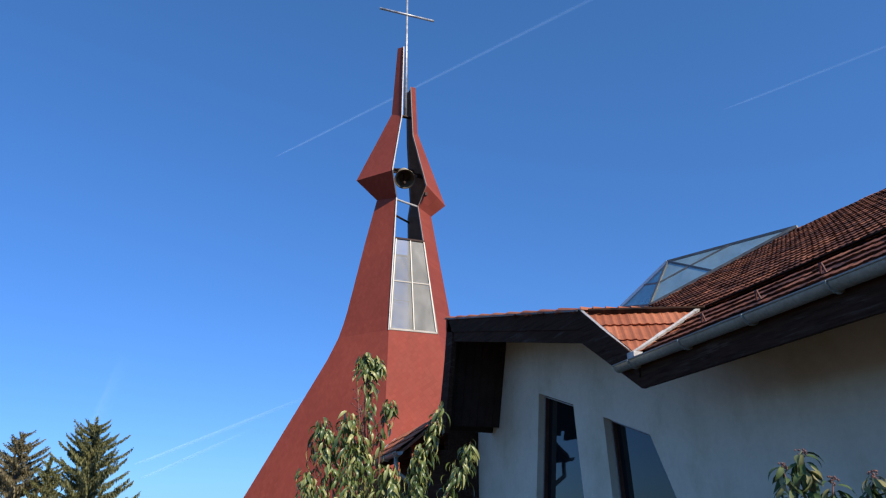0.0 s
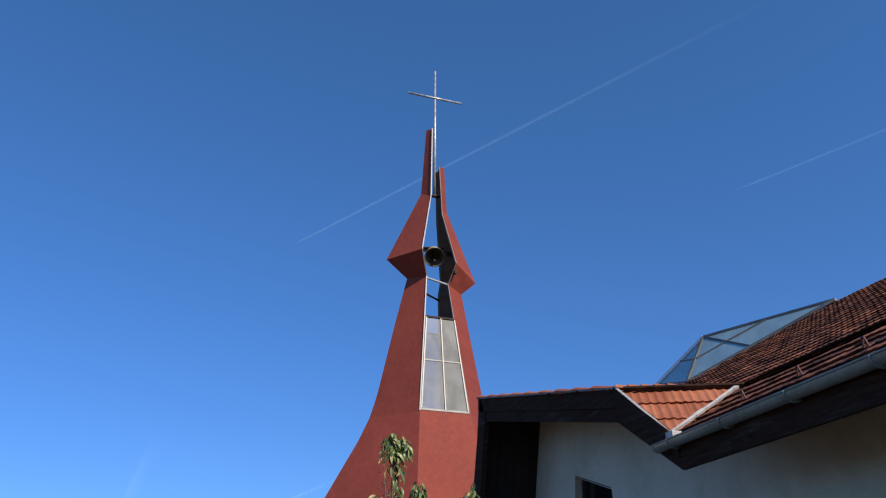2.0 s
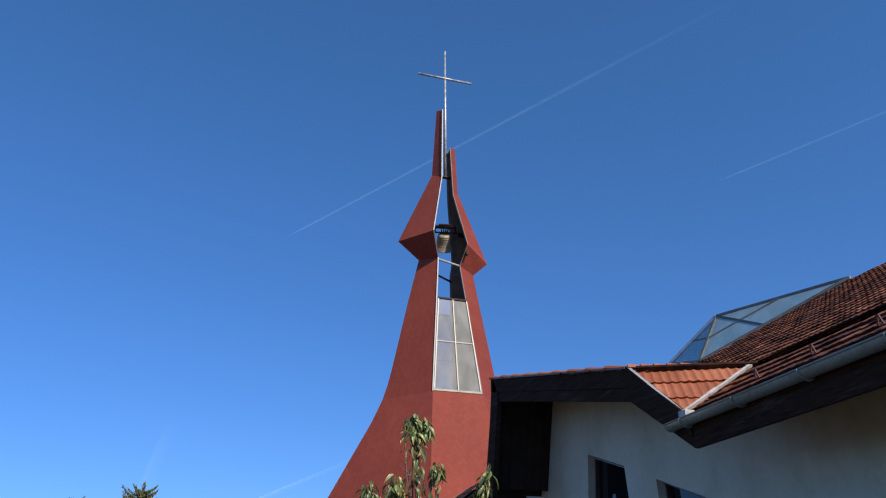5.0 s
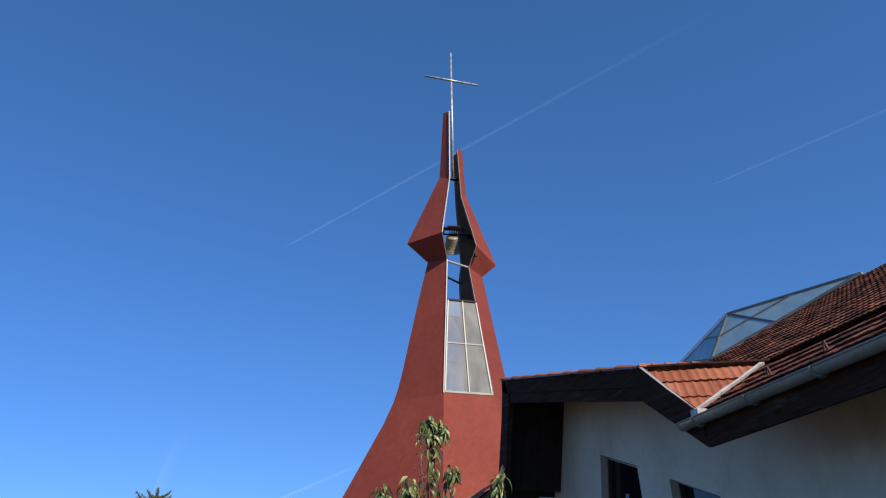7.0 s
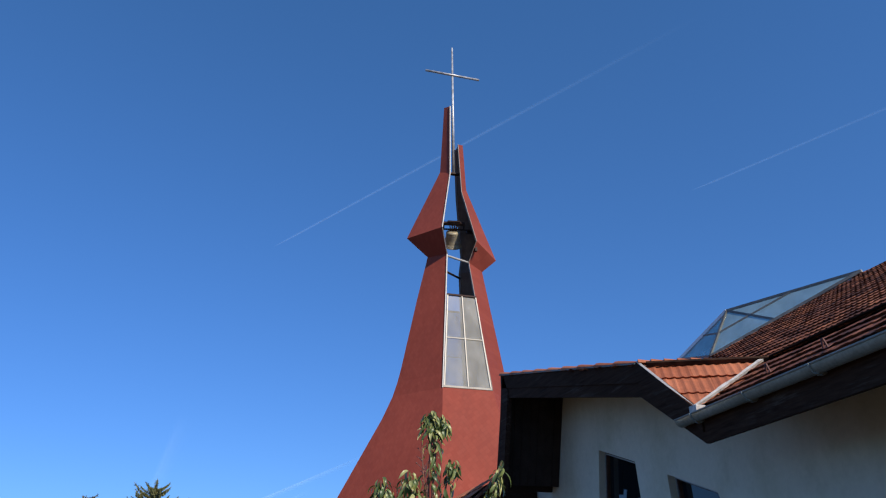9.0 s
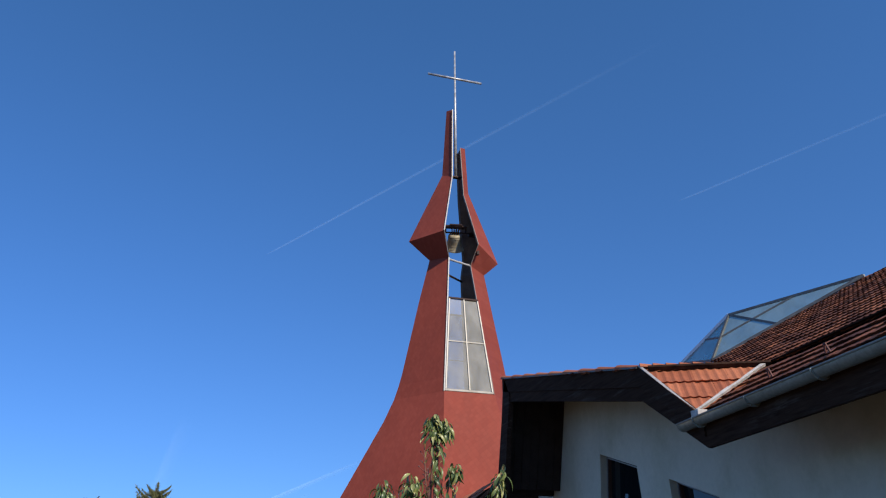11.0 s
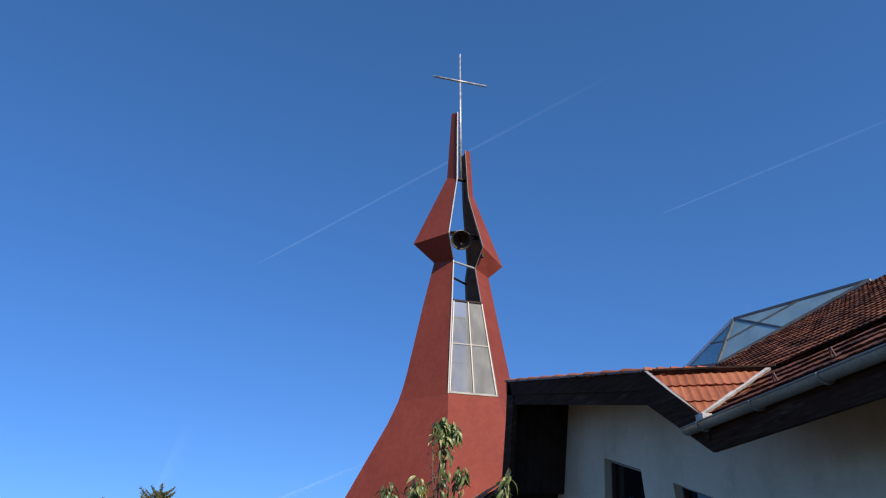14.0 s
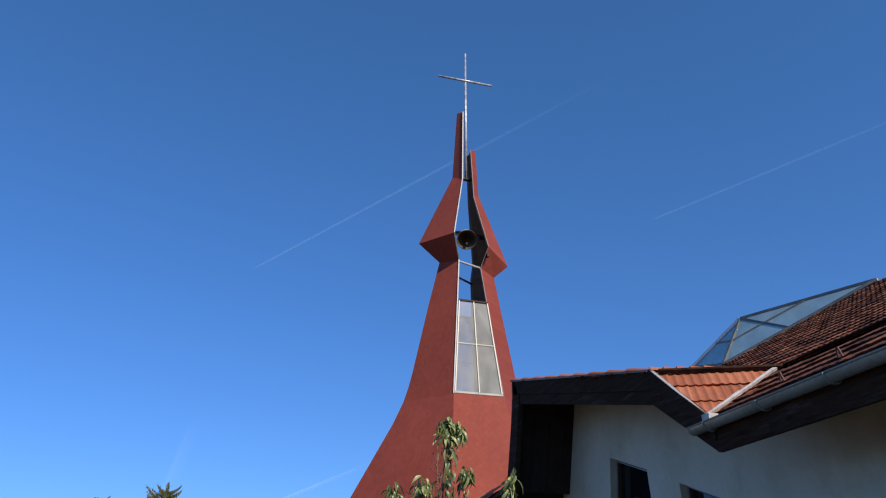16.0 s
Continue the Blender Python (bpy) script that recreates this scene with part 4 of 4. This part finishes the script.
# ---------------------------------------------------------------- spruces
def spruce(label, x, y, height, spread, seed, needles=NEEDLE):
    """Spruce with drooping whorls of branches hung with needle sprays."""
    t = thing("spruce", label, "tree", "spruces", at=(x, y, 0))
    rnd = random.Random(seed)
    part("trunk", add_tube(bmesh.new(), [(0, 0, 0), (0.03, 0.02, height * 0.5), (0, 0, height * 0.985)], [0.2, 0.12, 0.02], 8), SPRUCE_BARK, t, "grey-brown trunk", True)
    verts, faces = [], []

    def spray(p, d, ln, wd):
        s = d.cross(Vector((rnd.uniform(-1, 1), rnd.uniform(-1, 1), rnd.uniform(-0.4, 1)))).normalized() * wd
        k = len(verts)
        verts.extend([p, p + d * ln * 0.45 + s, p + d * ln, p + d * ln * 0.5 - s])
        faces.append((k, k + 1, k + 2, k + 3))

    z = height * 0.25
    while z < height * 0.97:
        f = 1 - z / height
        reach0 = spread * (f ** 0.52) + 0.08
        turn = rnd.uniform(0, math.tau)
        count = 6 if f > 0.08 else 4
        for b in range(count):
            az = turn + b * math.tau / count + rnd.uniform(-0.35, 0.35)
            reach = reach0 * rnd.uniform(0.50, 1.05)
            out = Vector((math.cos(az), math.sin(az), 0))
            side = Vector((-out.y, out.x, 0))
            n = max(4, int(reach / 0.065))
            z0 = z + rnd.uniform(-0.28, 0.22)
            for i in range(n + 1):
                u = i / n
                p = out * (reach * u) + Vector((0, 0, z0 + reach * (0.02 * u + 0.42 * u * u)))
                wide = 0.16 * reach * u * (1 - u) * 2.2
                for _ in range(8):
                    q = p + side * rnd.uniform(-wide, wide)
                    d = (Vector((0, 0, -1)) + out * rnd.uniform(-0.1, 0.45) + side * rnd.uniform(-0.3, 0.3)).normalized()
                    spray(q, d, rnd.uniform(0.16, 0.46) * (0.45 + 0.9 * f) * (1.15 - 0.55 * u), rnd.uniform(0.020, 0.042))
                for _ in range(5):
                    q = p + side * rnd.uniform(-wide, wide)
                    d = (out * rnd.uniform(0.3, 1.0) + side * rnd.uniform(-0.9, 0.9) + Vector((0, 0, rnd.uniform(-0.2, 0.7)))).normalized()
                    spray(q, d, rnd.uniform(0.09, 0.20), rnd.uniform(0.012, 0.024))
        z += 0.20 + 0.30 * f
    for _ in range(70):
        spray(Vector((0, 0, height * rnd.uniform(0.93, 0.995))), Vector((rnd.uniform(-0.7, 0.7), rnd.uniform(-0.7, 0.7), rnd.uniform(0.2, 1))).normalized(), rnd.uniform(0.12, 0.26), 0.03)
    me = bpy.data.meshes.new("crown")
    me.from_pydata(verts, [], faces)
    me.materials.append(needles)
    ob = new("crown", me)
    ob.parent = t
    tagged(ob, "olive green drooping needles", kind="stuff")
    return t


spruce("tall olive-green spruce with upswept branch tips", -3.0, 49.9, 7.75, 3.75, 3)
spruce("ragged spruce beside the taller one", -6.7, 49.5, 6.6, 3.0, 8, NEEDLE_DRY)
spruce("broad spruce at the edge of the group", -9.6, 50.5, 6.4, 2.6, 12)
spruce("young dark spruce between the taller trees", -4.9, 48.2, 5.2, 1.7, 17)


# ---------------------------------------------------------------- fruit tree with drooping leaves
def leaf_mesh(name, ln, wd, start, bend, mat):
    """A pointed leaf that leaves its twig along +y at an angle and arches down; folded along its rib."""
    bm = bmesh.new()
    prof = [(0.0, 0.03), (0.10, 0.10), (0.26, 0.72), (0.45, 1.0), (0.65, 0.86), (0.84, 0.42), (1.0, 0.02)]
    rows, y, z, last = [], 0.0, 0.0, 0.0
    for u, w in prof:
        a = radians(start - bend * u ** 0.8)
        y, z = y + (u - last) * ln * math.cos(a), z + (u - last) * ln * math.sin(a)
        last = u
        up = Vector((0, -math.sin(a), math.cos(a))) * (w * wd * 0.20)
        p = Vector((0, y, z))
        rows.append([bm.verts.new(p + Vector((-w * wd / 2, 0, 0)) + up), bm.verts.new(p), bm.verts.new(p + Vector((w * wd / 2, 0, 0)) + up)])
    for r, s in zip(rows, rows[1:]):
        for k in range(2):
            bm.faces.new((r[k], r[k + 1], s[k + 1], s[k]))
    return mesh_from(name, bm, mat, True)


LEAVES = [leaf_mesh("leaf", ln, wd, a, b, LEAF) for ln, wd, a, b in ((0.105, 0.022, 10, 110), (0.12, 0.021, -20, 75), (0.095, 0.025, 25, 120), (0.13, 0.020, -45, 50), (0.085, 0.022, 0, 100))]


def shoot(tree, pts, leaves, seed, wide=0.05, meshes=LEAVES, scale=(0.55, 1.15), mat=LEAF, own=34, bare=0.12, lift=(-48, 6)):
    """A curved twig with arching leaves; its origin is at its lower end, in the tree's space."""
    rnd = random.Random(seed)
    base = Vector(pts[0])
    rel = [Vector(p) - base for p in pts]
    s = part("shoot", add_tube(bmesh.new(), rel, [0.010 - 0.0075 * i / (len(rel) - 1) for i in range(len(rel))], 6), TWIG, tree, "reddish brown twig", True)
    s.location = base
    rest = bmesh.new()
    for k in range(leaves):
        u = bare + (1 - bare) * ((k + rnd.random()) / leaves) ** 0.7
        f = u * (len(rel) - 1)
        i = min(int(f), len(rel) - 2)
        p = rel[i].lerp(rel[i + 1], f - i)
        az = k * 137.5 + rnd.uniform(-25, 25)
        off = Vector((-math.sin(radians(az)), math.cos(radians(az)), 0)) * (wide * rnd.random() * (0.3 + 0.7 * min(1, (1 - u) * 4))) + Vector((0, 0, rnd.uniform(-0.03, 0.03)))
        m = Matrix.Translation(p + off) @ pose(0, 0, 0, 0, 0, az) @ pose(0, 0, 0, rnd.uniform(*lift), rnd.uniform(-38, 38), 0) @ Matrix.Scale(rnd.uniform(*scale), 4)
        me = rnd.choice(meshes)
        if k % max(1, leaves // own) == 0:
            ob = new("leaf", me)
            ob.parent, ob.matrix_basis = s, m
        else:
            n = len(rest.verts)
            rest.from_mesh(me)
            rest.verts.ensure_lookup_table()
            bmesh.ops.transform(rest, matrix=m, verts=rest.verts[n:])
    tagged(part("foliage", rest, mat, s, "", True), kind="stuff")
    return s


tree = thing("fruit_tree", "young fruit tree with drooping yellowish green leaves", "tree", at=(1.28, 4.40, 0))
part("trunk", add_tube(bmesh.new(), [(0, 0, 0), (0.02, 0, 0.6), (-0.02, 0, 1.25)], [0.05, 0.04, 0.028], 10), BARK, tree, "smooth brown trunk", True)
SHOOTS = [
    ([(-0.04, 0, 1.25), (-0.07, -0.03, 1.75), (-0.075, -0.04, 2.15), (-0.07, -0.05, 2.46), (-0.05, -0.06, 2.555), (-0.03, -0.06, 2.535)], 120, 0.03),
    ([(-0.04, 0, 1.25), (-0.085, -0.04, 1.75), (-0.105, -0.05, 2.15), (-0.105, -0.06, 2.46), (-0.115, -0.07, 2.57), (-0.135, -0.07, 2.545)], 100, 0.03),
    ([(-0.03, 0, 1.25), (-0.02, -0.04, 1.75), (0.0, -0.05, 2.1), (0.03, -0.05, 2.30), (0.06, -0.05, 2.29)], 70, 0.04),
    ([(-0.02, 0, 1.2), (-0.2, 0.03, 1.6), (-0.30, 0.0, 1.95), (-0.35, 0, 2.18)], 260, 0.12),
    ([(-0.02, 0, 1.2), (-0.12, -0.05, 1.7), (-0.18, -0.06, 2.0), (-0.20, -0.05, 2.22)], 260, 0.12),
    ([(0.0, 0, 1.2), (0.14, -0.05, 1.6), (0.25, -0.15, 2.0), (0.325, -0.19, 2.30)], 120, 0.05),
    ([(0.0, 0, 1.15), (0.2, -0.1, 1.5), (0.40, -0.22, 1.85), (0.48, -0.26, 2.07)], 140, 0.07),
    ([(0.0, 0, 1.15), (0.1, -0.1, 1.5), (0.18, -0.15, 1.8), (0.21, -0.15, 2.04)], 180, 0.06),
    ([(0.0, 0, 1.15), (0.02, -0.06, 1.5), (0.02, -0.10, 1.75), (0.04, -0.10, 1.94)], 220, 0.12),
    ([(0.0, 0, 1.15), (-0.2, -0.06, 1.5), (-0.34, -0.05, 1.72), (-0.42, 0.0, 1.90)], 220, 0.12),
    ([(-0.02, 0, 1.2), (-0.1, 0.03, 1.5), (-0.13, 0.03, 1.85), (-0.10, 0.02, 2.08)], 250, 0.13),
]
shoots = [shoot(tree, pts, round(n * 1.25), 20 + i, wide=w, scale=(0.5, 0.98)) for i, (pts, n, w) in enumerate(SHOOTS)]

# a bare fruiting twig beside the tall shoot
twig = part("bare_twig", add_tube(bmesh.new(), [(-0.04, -0.05, 0.72), (-0.10, -0.06, 0.95), (-0.125, -0.07, 1.15)], [0.005, 0.004, 0.002], 6), TWIG, shoots[0], "thin bare reddish twig", True)
rnd = random.Random(7)
bm = bmesh.new()
for _ in range(26):
    z = rnd.uniform(0.86, 1.16)
    c = Vector((-0.04 - 0.20 * (z - 0.72), -0.06, z)) + Vector((rnd.gauss(0, 0.022), rnd.gauss(0, 0.022), 0))
    bmesh.ops.create_icosphere(bm, subdivisions=1, radius=rnd.uniform(0.003, 0.006), matrix=Matrix.Translation(c))
    add_tube(bm, [c, (-0.04 - 0.20 * (z - 0.76), -0.06, z - 0.04)], [0.0015, 0.0015], 4)
part("seed_cluster", bm, BUD, twig, "small reddish brown seeds")

# shrub with buds by the wall
LEAVES2 = [leaf_mesh("leaf", ln, wd, a, b, LEAF2) for ln, wd, a, b in ((0.13, 0.030, 20, 85), (0.11, 0.034, 30, 100), (0.15, 0.028, -5, 90), (0.12, 0.026, 40, 70))]
shrub = thing("shrub", "leafy shrub with brownish pink seed clusters beside the white wall", "shrub", at=(2.65, 2.52, 0))
part("stem", add_tube(bmesh.new(), [(0, 0, 0), (0.01, 0.02, 0.7), (0, 0, 1.3)], [0.03, 0.022, 0.014], 8), BARK, shrub, "brown stem", True)
for i, (tip, n) in enumerate((((-0.05, 0.0, 1.885), 44), ((-0.12, 0.05, 1.83), 36), ((0.02, -0.07, 1.77), 40), ((0.13, -0.18, 1.79), 40), ((0.20, -0.3, 1.79), 40))):
    t0 = Vector((0, 0, 1.25))
    tip = Vector(tip)
    s = shoot(shrub, [t0, t0.lerp(tip, 0.5) + Vector((0, 0, 0.04)), t0.lerp(tip, 0.8) + Vector((0, 0, 0.02)), tip], n, 60 + i, 0.015, LEAVES2, (0.6, 0.95), LEAF2, 20, 0.45)
    bm = bmesh.new()
    rnd = random.Random(90 + i)
    for _ in range(16):
        bmesh.ops.create_icosphere(bm, subdivisions=1, radius=rnd.uniform(0.003, 0.0065), matrix=Matrix.Translation(tip - t0 + Vector((rnd.gauss(0, 0.010), rnd.gauss(0, 0.010), rnd.uniform(-0.005, 0.028)))))
    part("bud", bm, BUD, s, "cluster of brownish pink buds")


# ---------------------------------------------------------------- what moves
def motions():
    # the bell swings about the axle that lies along X
    rows, crows = [], []
    period, peak, swing = 1.995, 2.20, 56.0
    for i in range(161):
        t = i / 10
        ph = math.tau * (t - peak) / period
        ang = swing * math.cos(ph)
        rows.append((t, pose(*PIVOT, 0, 0, -11) @ pose(0, 0, 0, -ang, 0, 0)))
        crows.append((t, pose(0, 0, -0.12, 24 * math.cos(ph - 0.25), 0, 0)))
    walk(bell, rows)
    walk(clapper, crows)
    # the contrails grow along their own lines
    walk(trail_a, [(t, Matrix.Translation((285 - 17.0 * t, 2369 + 32.2 * t, 1200)) @ trail_a.rotation_quaternion.to_matrix().to_4x4()) for t in (0, 4, 8, 12, 16)])
    walk(trail_b, [(t, Matrix.Translation((1516 - 12.6 * t, 1558 + 29.3 * t, 1200)) @ trail_b.rotation_quaternion.to_matrix().to_4x4()) for t in (0, 4, 8, 12, 16)])
    # the tall shoot leans slowly over in the wind, the others stir
    lean = [(0, 0), (1, -0.1), (1.5, -0.7), (2, -1.4), (2.5, -0.8), (3, 0.6), (3.5, 0.8), (4, 0.2), (5, 0.9), (7.5, 2.2), (9, 2.9), (11.5, 3.4), (12.5, 3.8), (14.5, 4.6), (16, 4.3)]
    for i, s in enumerate(shoots):
        k = (1.0, 1.0, 0.8, 0.4, 0.6, 0.35, 0.3, 0.35, 0.4, 0.3, 0.4)[i]
        walk(s, [(t, pose(*s.location, 0, a * k, 0)) for t, a in lean])


motions()
